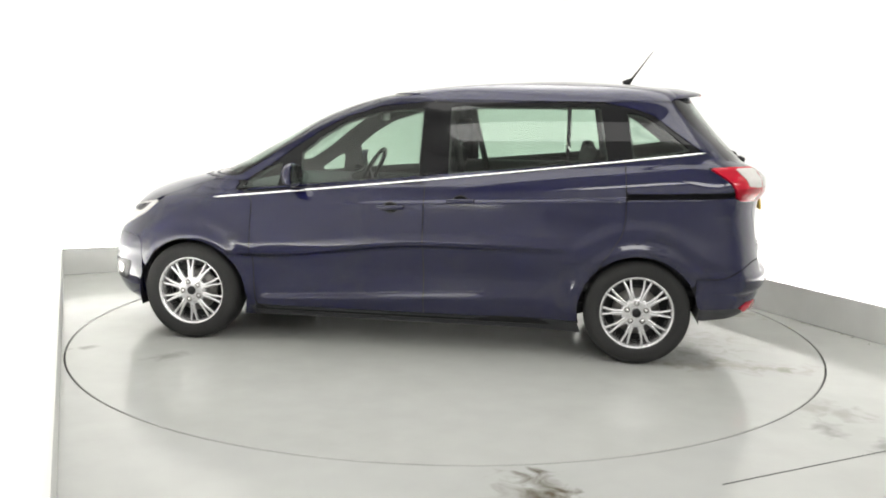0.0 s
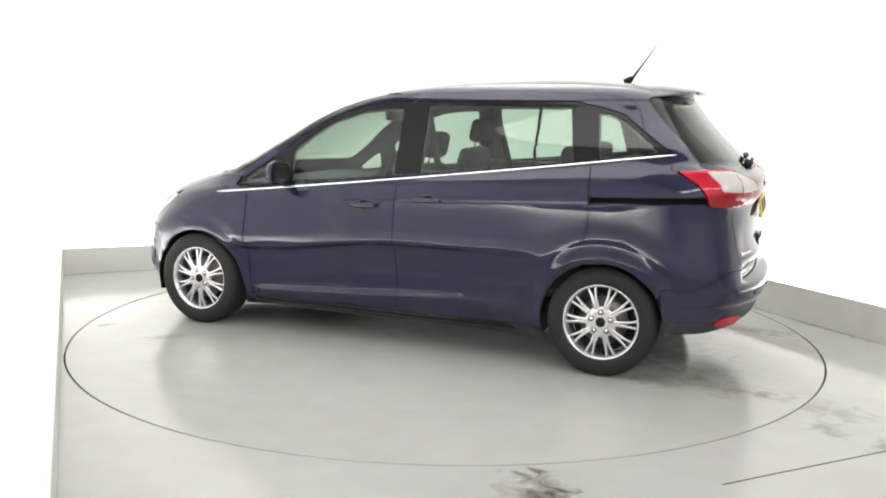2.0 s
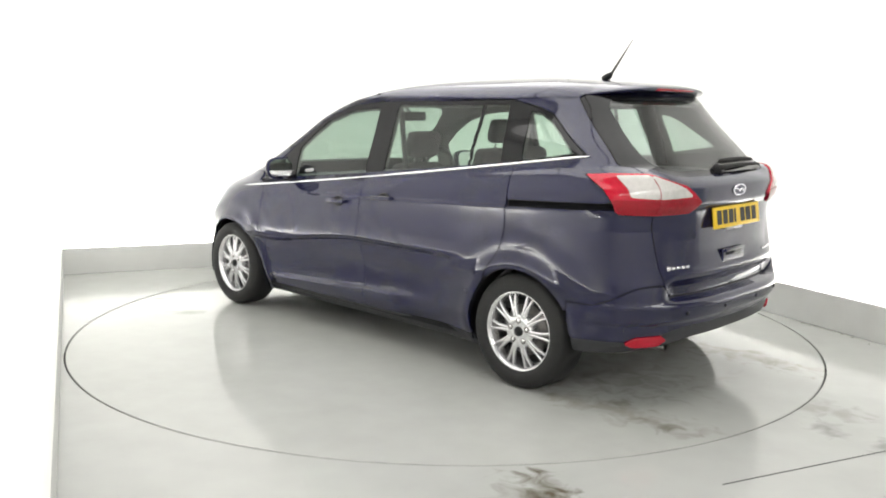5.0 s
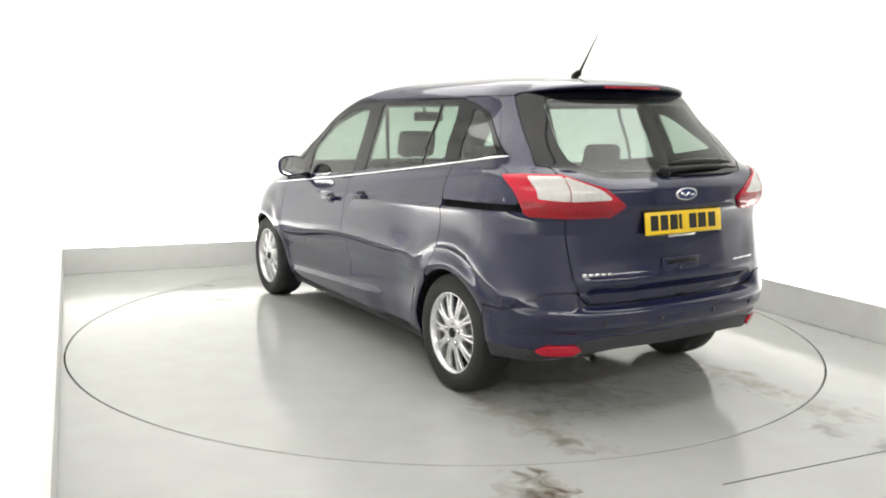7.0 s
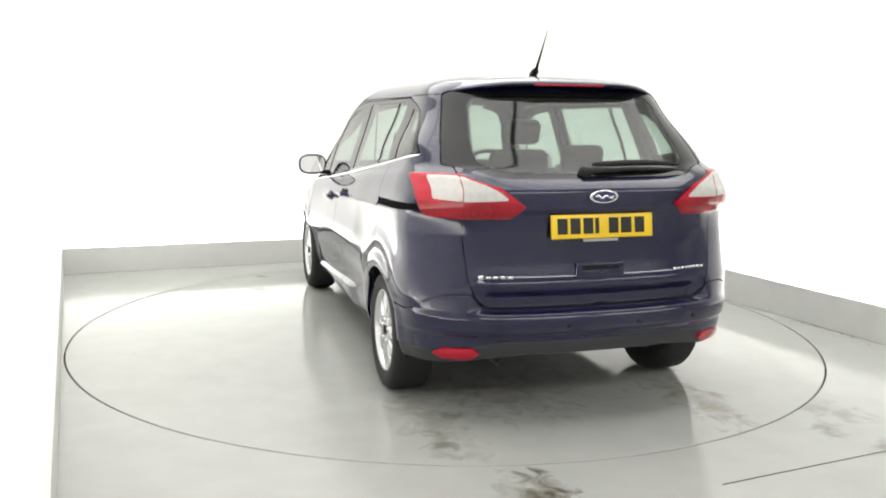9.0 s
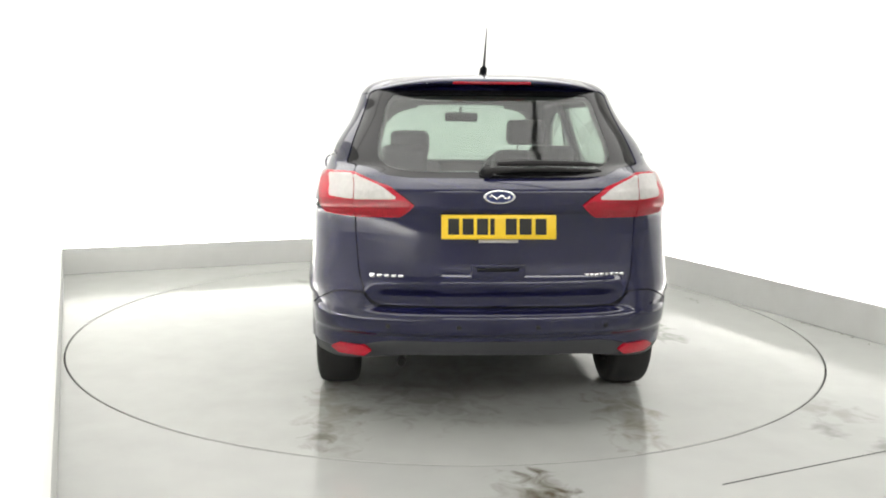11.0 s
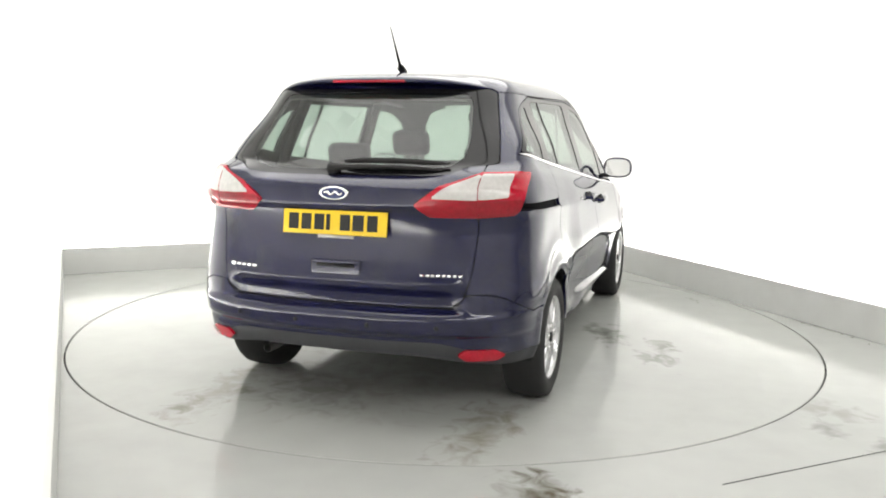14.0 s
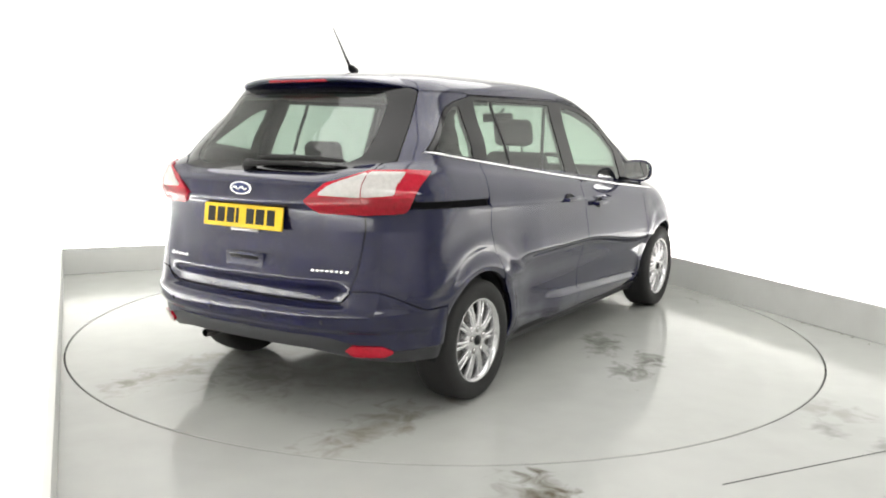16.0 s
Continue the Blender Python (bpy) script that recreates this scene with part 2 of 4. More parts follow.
room_box("parapet_left", -0.03, 0.0, -7.9, -0.001, 0, SK, SKIRT, "low grey parapet before the side wall", "parapet", 0.003, at=LM)
room_box("trough_back", WU0, WU1, VB + 0.031, WV, 0.002, 0.02, WALLP, "white floor behind the parapet", "floor")
room_box("trough_right", UR + 0.031, WU1, VF, VB + 0.03, 0.002, 0.02, WALLP, "white floor behind the parapet", "floor")
room_box("trough_left", -GAP_W, -0.031, -9.0, 0.03, 0.002, 0.02, WALLP, "white floor behind the parapet", "floor", at=LM)
room_box("ceiling", WU0 - 0.2, WU1 + 0.2, VF, WV + 0.2, CEIL, CEIL + 0.1, CEILP, "white painted booth ceiling", "ceiling")
room_box("wall_hall", -9, 9, -10.2, -10, 0, 4.5, HALL, "pale wall of the hall before the booth", "wall")
room_box("wall_hall_side", 9, 9.2, -10, VF, 0, 4.5, HALL, "pale side wall of the hall", "wall")
room_box("wall_hall_far", -9.2, -9, -10, VF, 0, 4.5, HALL, "pale side wall of the hall", "wall")
room_box("ceiling_hall", -9, 9.2, -10.2, VF - 0.002, 4.5, 4.6, HALL, "pale hall ceiling", "ceiling")
room_box("wall_front", WU1 + 0.21, 9, VF - 0.2, VF, 0, 4.5, HALL, "pale hall wall beside the booth opening", "wall")
room_box("wall_front_left", -9, WU0 - 0.21, VF - 0.2, VF, 0, 4.5, HALL, "pale hall wall beside the booth opening", "wall")
room_box("wall_over_opening", WU0 - 0.2, WU1 + 0.2, VF - 0.2, VF - 0.002, CEIL, 4.5, HALL, "pale wall over the booth opening", "wall")

EMIT = bpy.data.materials.new("uplight_diffuser")
EMIT.use_nodes = True
eb = EMIT.node_tree.nodes["Principled BSDF"]
eb.inputs["Emission Color"].default_value, eb.inputs["Emission Strength"].default_value = (1, 0.985, 0.95, 1), 4.0
for u, v, turn, length in UPLIGHTS:
    sb = tagged(new("uplight_batten"), "white strip light behind the parapet", "strip light", "uplights behind the parapet")
    sb.matrix_world = RM @ pose(u, v, 0.02, 0, 0, turn)
    part("housing", box(-length / 2, length / 2, -0.06, 0.06, 0.0, 0.035, 0.004), WALLP, sb)
    part("diffuser", box(-length / 2 + 0.02, length / 2 - 0.02, -0.05, 0.05, 0.0355, 0.044), EMIT, sb, "glowing white diffuser")

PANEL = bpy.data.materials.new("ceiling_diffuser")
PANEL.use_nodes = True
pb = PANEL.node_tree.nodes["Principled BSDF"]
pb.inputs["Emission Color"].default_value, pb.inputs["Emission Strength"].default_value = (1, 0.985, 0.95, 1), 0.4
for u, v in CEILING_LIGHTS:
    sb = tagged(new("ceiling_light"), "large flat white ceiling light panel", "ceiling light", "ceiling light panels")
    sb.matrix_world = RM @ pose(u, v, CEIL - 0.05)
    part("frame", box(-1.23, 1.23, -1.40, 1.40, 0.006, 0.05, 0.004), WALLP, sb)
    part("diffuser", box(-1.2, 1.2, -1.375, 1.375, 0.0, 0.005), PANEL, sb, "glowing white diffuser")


# bodies of the added hall panels, all out of view
for u, v in ADDED_HALL_LIGHTS:
    sb = tagged(new("ceiling_light"), "unseen flat white light panel added to the hall ceiling", "ceiling light", "hall ceiling lights")
    sb.matrix_world = RM @ pose(u, v, 4.5 - 0.06)
    part("frame", box(-2.15, 2.15, -1.05, 1.05, 0.006, 0.05, 0.004), PLASTIC, sb)
    part("diffuser", box(-2.1, 2.1, -1.0, 1.0, 0.0, 0.005), PANEL, sb, "glowing white diffuser")

grit = bmesh.new()
rnd = random.Random(4)
for gx, gy, size, n in ((2.641, 0.258, 0.022, 4), (2.776, -0.075, 0.024, 5), (2.85, -0.25, 0.012, 4), (1.98, 1.05, 0.014, 4), (2.08, 0.9, 0.012, 4), (2.66, 0.15, 0.010, 3)):
    for k in range(n):
        cx, cy = gx + rnd.gauss(0, 0.035), gy + rnd.gauss(0, 0.06)
        r = size * rnd.uniform(0.4, 1.0)
        ring = [grit.verts.new((cx + r * rnd.uniform(0.5, 1) * math.cos(q), cy + r * rnd.uniform(0.6, 1.4) * math.sin(q), 0.0008)) for q in np.linspace(0, 2 * math.pi, 8)[:-1]]
        top = grit.verts.new((cx, cy, 0.004))
        for q in range(7):
            grit.faces.new((ring[q], ring[(q + 1) % 7], top))
thing("dirt_flakes", grit, material("dark_dirt", (0.09, 0.085, 0.07), 0.9, grain=0.3, scale=80), "small dark dirt flakes on the grey floor", "dirt", "stuff")


def disc():
    bm = bmesh.new()
    n = 128
    rim = [(R_TABLE - 0.006, -0.1), (R_TABLE - 0.006, -0.004), (R_TABLE - 0.010, 0.0)]
    rings = [[bm.verts.new((r * math.cos(2 * math.pi * i / n), r * math.sin(2 * math.pi * i / n), z)) for i in range(n)] for r, z in rim]
    for a, b in zip(rings, rings[1:]):
        for i in range(n):
            bm.faces.new((a[i], a[(i + 1) % n], b[(i + 1) % n], b[i]))
    bm.faces.new(rings[-1])
    return bm


turntable = thing("turntable", disc(), TABLE, "round grey painted turntable set flush in the floor", "turntable")
rim = bmesh.new()
lathe([(R_TABLE - 0.007, -0.09), (R_TABLE - 0.007, -0.003), (R_TABLE - 0.003, -0.003), (R_TABLE - 0.003, -0.09)], 128, "z", rim)
part("edge_ring", rim, BLACK, turntable, "dark steel edge ring")
room_box("floor_seam", -0.05, UR, VF + 0.0, VF + 0.006, 0.0005, 0.0015, BLACK, "dark joint between floor slabs", "floor joint")


# ---------------------------------------------------------------- the car's skin
# Car space: x forward from the rear axle, y to the car's left, z up.
CX, CY, LEAN = 1.2505, 0.1314, -0.605
CARM = pose(-CX, -CY, 0) @ pose(0, 0, 0, LEAN)


def curve(pts):
    """A monotone cubic through (parameter, value) pairs."""
    a = np.array(pts, float)
    x, y = a[:, 0], a[:, 1]
    h, d = np.diff(x), np.diff(y) / np.diff(x)
    m = np.zeros(len(x))
    for i in range(1, len(x) - 1):
        if d[i - 1] * d[i] > 0:
            w1, w2 = 2 * h[i] + h[i - 1], h[i] + 2 * h[i - 1]
            m[i] = (w1 + w2) / (w1 / d[i - 1] + w2 / d[i])
    m[0], m[-1] = d[0], d[-1]

    def f(v):
        v = np.clip(v, x[0], x[-1])
        i = np.clip(np.searchsorted(x, v) - 1, 0, len(h) - 1)
        t = (v - x[i]) / h[i]
        return ((2 * t**3 - 3 * t**2 + 1) * y[i] + (t**3 - 2 * t**2 + t) * h[i] * m[i] + (-2 * t**3 + 3 * t**2) * y[i + 1] + (t**3 - t**2) * h[i] * m[i + 1])
    return f


def step(a, b, v):
    t = np.clip((v - a) / (b - a), 0, 1)
    return t * t * (3 - 2 * t)


TOP = 1.691


def up(pts, bonnet=0.0):
    """Raises the roof's share of (height, value) pairs, and the bonnet's where given."""
    out = []
    for z, v in pts:
        k = bonnet * min(1, max(0, (z - 0.75) / 0.15))
        out.append((z + max(k, 0.023 * min(1, max(0, (z - 1.45) / 0.13))), v))
    return out


rear_x = curve(up([(0.17, -0.62), (0.30, -0.735), (0.34, -0.770), (0.40, -0.790), (0.445, -0.797), (0.465, -0.822), (0.53, -0.832), (0.558, -0.818), (0.575, -0.750), (0.62, -0.752), (0.67, -0.778), (0.69, -0.783), (0.72, -0.768), (0.79, -0.752),
                (0.90, -0.748), (1.00, -0.758), (1.04, -0.776), (1.11, -0.774), (1.14, -0.748), (1.165, -0.706), (1.20, -0.654), (1.28, -0.572), (1.385, -0.472), (1.46, -0.408), (1.53, -0.345), (1.57, -0.305), (1.60, -0.25), (1.63, -0.10), (1.65, 0.13), (1.668, 0.50)]))
front_x = curve(up([(0.17, 3.46), (0.25, 3.56), (0.40, 3.60), (0.55, 3.595), (0.65, 3.56), (0.83, 3.42), (0.90, 3.32), (0.966, 3.15), (1.01, 2.97), (1.05, 2.78), (1.075, 2.70), (1.246, 2.37), (1.452, 1.98), (1.564, 1.61),
                 (1.614, 1.26), (1.64, 0.96), (1.655, 0.72), (1.668, 0.50)], 0.016))
half_w = curve(up([(0.17, 0.785), (0.24, 0.83), (0.32, 0.862), (0.38, 0.872), (0.50, 0.872), (0.60, 0.888), (0.66, 0.893), (0.80, 0.880), (0.95, 0.862), (1.03, 0.835), (1.08, 0.805), (1.20, 0.765), (1.38, 0.706), (1.50, 0.668),
                (1.55, 0.646), (1.59, 0.602), (1.62, 0.525), (1.645, 0.375), (1.66, 0.20), (1.668, 0.0)]))


def belt(x):
    """Height of the chrome strip."""
    return 1.018 + (1.262 - 0.925) / (-0.32 - 2.63) * (x - 1.82)


def width(x, z):
    rise = (belt(x) - 1.075) * 0.75 * step(0.72, 1.0, z) * (1 - step(1.28, 1.5, z)) * (0.25 + 0.75 * step(-0.65, -0.2, x))
    w = half_w(z - rise)
    for cx in (0.0, 2.788):                                   # wheel arch lips
        r = np.hypot(x - cx, z - 0.31)
        w = w + 0.013 * np.exp(-((r - 0.385) / 0.04) ** 2) * (z > 0.1) + 0.008 * np.exp(-((r - 0.50) / 0.05) ** 2) * (z > 0.6)
    zc = 0.60 + 0.10 * step(2.35, 1.25, x)                     # door crease, hollow below it
    mid = step(2.62, 2.42, x) * step(0.30, 0.66, x)
    w = w - mid * (0.012 * step(zc + 0.002, zc - 0.05, z) + 0.10 * np.clip(zc - z, 0, 0.22))
    w = w + mid * 0.022 * step(zc - 0.05, zc, z) * np.exp(-np.maximum(z - zc - 0.06, 0) / 0.16)
    lo = 0.285 + 0.055 * (2.33 - x)                            # raised blade low on the doors
    blade = step(2.36, 2.28, x) * step(0.80, 1.05, x)
    w = w + blade * 0.026 * step(lo + 0.036, lo + 0.006, z) * step(0.2, 0.25, z)
    hz = 0.945 + 0.042 * (1.06 - x)                           # line through the handles
    w = w + 0.012 * np.exp(-np.maximum(hz - z, 0) / 0.05) * step(hz + 0.012, hz, z) * step(2.0, 1.5, x) * step(-0.55, 0.0, x)
    return w


NR, NS, NF = 56, 124, 22
ZS = np.concatenate([np.linspace(0.17, 1.58, 152), TOP - (TOP - 1.58) * np.linspace(1, 0, 19)[1:] ** 2])


def skin():
    """Stacked plan outlines of the left half: grid of points, and the way along each outline from the rear middle."""
    P = np.zeros((NR + NS + NF, len(ZS), 3))
    th = np.linspace(0, 1, NR + 1)[:NR] * math.pi / 2
    tf = np.linspace(1, 0, NF) * math.pi / 2
    for j, z in enumerate(ZS):
        xr, xf = float(rear_x(z)), float(front_x(z))
        up = float(step(0.97, 1.12, z))
        Lr, Lf = min(0.50 - 0.08 * up, 0.49 * (xf - xr)), min(0.85 - 0.53 * up, 0.49 * (xf - xr))
        nr, nf = 2.7 + 0.2 * up, 2.35 + 0.5 * up
        xs = np.concatenate([xr + Lr * (1 - np.cos(th) ** (2 / nr)), np.linspace(xr + Lr, xf - Lf, NS), xf - Lf * (1 - np.cos(tf) ** (2 / nf))])
        e = np.concatenate([np.sin(th) ** (2 / nr), np.ones(NS), np.sin(tf) ** (2 / nf)])
        ys = width(xs, np.full_like(xs, z)) * e
        if 1.115 < z < 1.23:                                   # the lamps stand proud beside the glass ledge
            outer = -0.772 + 0.45 * (z - 1.115)
            xs = xs + min(0, outer - xr) * float(step(1.228, 1.16, z)) * step(0.36, 0.66, ys) * step(-0.18, -0.45, xs)
        if 0.556 < z < 0.90:                                   # the bumper's corners run up smoothly beside the recessed tailgate
            outer = float(np.interp(z, [0.556, 0.69, 0.90], [-0.818, -0.782, -0.750]))
            xs = xs + min(0, outer - xr) * step(0.50, 0.65, ys) * step(-0.18, -0.45, xs)
        P[:, j, 0], P[:, j, 1], P[:, j, 2] = xs, ys, z
        if z == ZS[-1]:
            P[:, j, 1] = 0
    # crown of the tail: the rear face leans with the middle a little behind
    Q = np.zeros(P.shape[:2])
    Q[1:] = np.cumsum(np.hypot(np.diff(P[:, :, 0], axis=0), np.diff(P[:, :, 1], axis=0)), axis=0)
    return P, Q


SKIN, ALONG = skin()
N_SKIN = np.cross(np.gradient(SKIN, axis=0), np.gradient(SKIN, axis=1))
N_SKIN /= np.maximum(np.linalg.norm(N_SKIN, axis=2, keepdims=True), 1e-9)
if N_SKIN[NR + 40, 40, 1] < 0:
    N_SKIN = -N_SKIN
N_SKIN[0, :, 1] = 0.0
X, Y, Z = SKIN[:, :, 0], SKIN[:, :, 1], SKIN[:, :, 2]


def poly(pts, a=None, b=None, rounded=0.0):
    """Signed distance (negative inside) of the grid to a polygon in the coordinates a, b."""
    a, b = (X if a is None else a), (Z if b is None else b)
    p = np.array(pts, float)
    best, inside = np.full(a.shape, 9.0), np.zeros(a.shape, bool)
    for (x0, y0), (x1, y1) in zip(p, np.roll(p, -1, axis=0)):
        dx, dy = x1 - x0, y1 - y0
        t = np.clip(((a - x0) * dx + (b - y0) * dy) / (dx * dx + dy * dy), 0, 1)
        best = np.minimum(best, np.hypot(a - x0 - t * dx, b - y0 - t * dy))
        hit = ((y0 > b) != (y1 > b)) & (a < (x1 - x0) * (b - y0) / (y1 - y0 + 1e-12) + x0)
        inside ^= hit
    return np.where(inside, -best, best) - rounded


def both(*f):
    return np.maximum.reduce(f)


def either(*f):
    return np.minimum.reduce(f)


def panel(F, lift=0.0, depth=0.014, sides=(1,), grid=None, normal=None):
    """The part of the skin where F is below zero, cut along its edge, lifted off the skin and turned in at the edge."""
    G = (SKIN if grid is None else grid) + lift * (N_SKIN if normal is None else normal)
    NN = N_SKIN if normal is None else normal
    bm = bmesh.new()
    n0, n1 = F.shape
    cell = np.minimum.reduce([F[:-1, :-1], F[1:, :-1], F[:-1, 1:], F[1:, 1:]]) < 0
    for side in sides:
        made = {}

        def vert(i, j, k, l):
            key = (i, j, k, l)
            if key not in made:
                f0, f1 = F[i, j], F[k, l]
                t = 0.0 if (i, j) == (k, l) else f0 / (f0 - f1)
                co = G[i, j] * (1 - t) + G[k, l] * t
                nn = NN[i, j] * (1 - t) + NN[k, l] * t
                made[key] = (bm.verts.new((co[0], co[1] * side, co[2])), Vector((nn[0], nn[1] * side, nn[2])))
            return made[key]
        edges = {}
        for i, j in np.argwhere(cell):
            ring = [(i, j), (i + 1, j), (i + 1, j + 1), (i, j + 1)]
            out = []
            for q in range(4):
                a, b = ring[q], ring[(q + 1) % 4]
                ina, inb = F[a] < 0, F[b] < 0
                if ina:
                    out.append(vert(*a, *a))
                if ina != inb:
                    out.append(vert(*min(a, b), *max(a, b)))
            seen, loop = set(), []
            for v in out:
                if v[0] not in seen:
                    seen.add(v[0])
                    loop.append(v)
            if len(loop) < 3:
                continue
            nn = sum((v[1] for v in loop), Vector())
            vs = [v[0] for v in loop]
            c = Vector()
            for q in range(len(vs)):
                c += vs[q].co.cross(vs[(q + 1) % len(vs)].co)
            if c.dot(nn) < 0:
                loop.reverse()
                vs.reverse()
            if c.length < 1e-10:
                continue
            try:
                bm.faces.new(vs)
            except ValueError:
                continue
            for q in range(len(loop)):
                a, b = loop[q], loop[(q + 1) % len(loop)]
                edges[(a[0], b[0])] = (a, b)
        if depth:
            copies = {}
            for (a, b), (va, vb) in edges.items():
                if (b, a) in edges or (abs(a.co.y) < 1e-6 and abs(b.co.y) < 1e-6):
                    continue
                quad = []
                for v in (vb, va):
                    if v[0] not in copies:
                        copies[v[0]] = (bm.verts.new(v[0].co), bm.verts.new(v[0].co - depth * v[1]))
                    quad.append(copies[v[0]])
                try:
                    bm.faces.new((quad[0][0], quad[1][0], quad[1][1], quad[0][1]))
                except ValueError:
                    pass
    if len(sides) == 2:
        bmesh.ops.remove_doubles(bm, verts=[v for v in bm.verts if abs(v.co.y) < 1e-4], dist=1e-4)
    return bm


# ---------------------------------------------------------------- the car's parts
car = tagged(new("car"), "dark navy blue people carrier with silver alloy wheels on the turntable", "car")


def cpart(name, bm, mat, label="", smooth=True):
    return part(name, bm, mat, car, label, CARM, smooth)


def pair(name, F, mat, label="", lift=0.0, depth=0.014):
    return [cpart(name, panel(F, lift, depth, (s,)), mat, label) for s in (1, -1)]


Q = ALONG
GAP = 0.0028
arch_f = 0.350 - np.hypot(X - 2.788, Z - 0.312)
arch_r = 0.350 - np.hypot(X, Z - 0.312)
arches = both(arch_f, arch_r)
strip_z = belt(X)

g_front = poly([(2.075, 1.022), (2.085, 1.215), (1.96, 1.315), (1.80, 1.41), (1.60, 1.474), (1.45, 1.492), (1.315, 1.497), (1.325, 1.085)])
g_quarterlight = poly([(2.47, 0.985), (2.22, 1.012), (2.20, 1.15), (2.24, 1.14)], rounded=0.004)
g_rear = poly([(1.15, 1.512), (0.26, 1.518), (0.205, 1.205), (1.15, 1.112)], rounded=0.004)
g_vent = both(g_rear, X - 0.435)
g_slide = both(g_rear, 0.448 - X)
g_side = poly([(0.10, 1.485), (0.03, 1.478), (-0.05, 1.44), (-0.14, 1.375), (-0.262, 1.278), (0.06, 1.228)], rounded=0.004)
side_glass = either(g_front, g_quarterlight, g_rear, g_side)
frame_zone = poly([(2.53, 0.972), (2.28, 1.13), (2.10, 1.262), (1.95, 1.362), (1.78, 1.448), (1.58, 1.508), (1.30, 1.537), (0.24, 1.545), (0.06, 1.51), (-0.05, 1.475), (-0.16, 1.39), (-0.33, 1.272), (0.10, 1.212)])
trim_zone = both(frame_zone, -(Z - strip_z - 0.006))

lamp = poly([(0.98, 1.180), (0.84, 1.187), (0.66, 1.186), (0.60, 1.165), (0.54, 1.143), (0.49, 1.128), (0.425, 1.085), (0.376, 1.046), (0.445, 0.990), (0.66, 0.987), (0.84, 0.995), (0.875, 1.018), (0.893, 1.045)], Q)
lamp_white = poly([(0.83, 1.174), (0.66, 1.174), (0.60, 1.152), (0.55, 1.131), (0.50, 1.110), (0.452, 1.076), (0.655, 1.070), (0.808, 1.078)], Q)
gate_edge = poly([(-0.2, 0.578), (0.545, 0.578), (0.60, 0.62), (0.635, 0.70), (0.664, 0.93), (0.666, 1.22), (-0.2, 1.17)], Q)
glass_zone = poly([(-0.2, 1.164), (0.40, 1.167), (0.50, 1.176), (0.58, 1.206), (0.66, 1.217), (0.73, 1.226), (0.71, 1.30), (0.65, 1.558), (0.60, 1.575), (-0.2, 1.575)], Q)
glass_clear = poly([(-0.2, 1.19), (0.40, 1.196), (0.50, 1.215), (0.555, 1.25), (0.56, 1.32), (0.525, 1.51), (0.49, 1.548), (-0.2, 1.553)], Q)
edge_q = Q - Q[-1:, :]
ws_zone = both(1.060 - Z, Z - 1.585, 0.050 - frame_zone, 1.2 - X)
ws_clear = both(1.082 - Z, Z - 1.560, 0.072 - frame_zone, 1.2 - X)
hood = both(0.80 - Z, Z - 1.058, -edge_q - 0.80, 2.4 - X, Y - 0.70)
bump_rear = both(Z - (0.575 + 0.07 * step(0.56, 0.63, Q) - 0.10 * step(0.70, 1.05, Q)), X + 0.325, -(gate_edge - GAP), (0.352 - 0.062 * step(0.35, 0.85, Q)) - Z)
headlamp = both(poly([(3.02, 0.90), (3.30, 0.84), (3.56, 0.74), (3.56, 0.66), (3.38, 0.68), (3.14, 0.80)]), 0.30 - Y)
bump_front = both(Z - 0.66, 3.14 - X)

c_gap = curve([(0.15, 0.36), (0.60, 0.225), (0.70, 0.16), (0.80, 0.105), (0.90, 0.092), (1.20, 0.105), (1.45, 0.17), (1.545, 0.205)])(Z)
b_gap = 1.283 - 0.03 * step(1.1, 1.54, Z)
a_gap = 2.372 + 0.10 * step(0.90, 1.02, Z) - 0.55 * np.maximum(Z - 1.02, 0)
roof_line = 1.548
low = 0.245 - Z
door_f = both(X - a_gap, b_gap - X, low, Z - roof_line, arches, either(Z - strip_z - 0.010, frame_zone - 0.012))
door_r = both(X - b_gap, c_gap - X, low, Z - roof_line, arches)
sill = both(Z - 0.242, arches, X - 2.42, 0.32 - X)
rail_slot = both(poly([(0.10, 0.992), (0.10, 1.022), (-0.55, 1.047), (-0.55, 1.017)]), X - 0.088)

fender = both(a_gap - X, arches, -bump_front, -headlamp, -hood, -ws_zone, -(trim_zone), Z - 1.26)
quarter = both(X - c_gap, -bump_rear, -gate_edge, -glass_zone, -lamp, -trim_zone, arches, Z - 1.564, -rail_slot, 0.2 - Z, either(-(X + 0.325), 0.45 - Z))
roof = both(1.548 - Z, -both(glass_zone, 0.0 - Z), -ws_zone)
roof = either(roof, both(Z - 1.56, -frame_zone, 1.2 - Z, X - 2.6, 0.22 - X, -ws_zone, either(1.548 - Z, 1.26 - X)))
pillar_a = both(frame_zone * 0 - 1, -ws_zone, -frame_zone, 1.03 - Z, 1.27 - X, Z - 1.56, Y - 2)


def shrink(F):
    return F + GAP


pair("front_door", both(shrink(door_f), -trim_zone), PAINT, "navy front door panel with sharp crease")
pair("sliding_door", both(shrink(door_r), -trim_zone), PAINT, "navy sliding rear door panel")
pair("sill", shrink(sill), PLASTIC, "dark plastic sill")
pair("front_wing", both(shrink(fender), -pillar_a), PAINT)
pair("rear_quarter_panel", shrink(quarter), PAINT)
pair("roof_pillar", shrink(pillar_a), PAINT)
cpart("roof", panel(shrink(roof), sides=(1, -1)), PAINT, "navy roof panel")
cpart("bonnet", panel(shrink(hood), sides=(1, -1)), PAINT)
cpart("front_bumper", panel(both(shrink(bump_front), -headlamp, arches), sides=(1, -1)), PAINT)
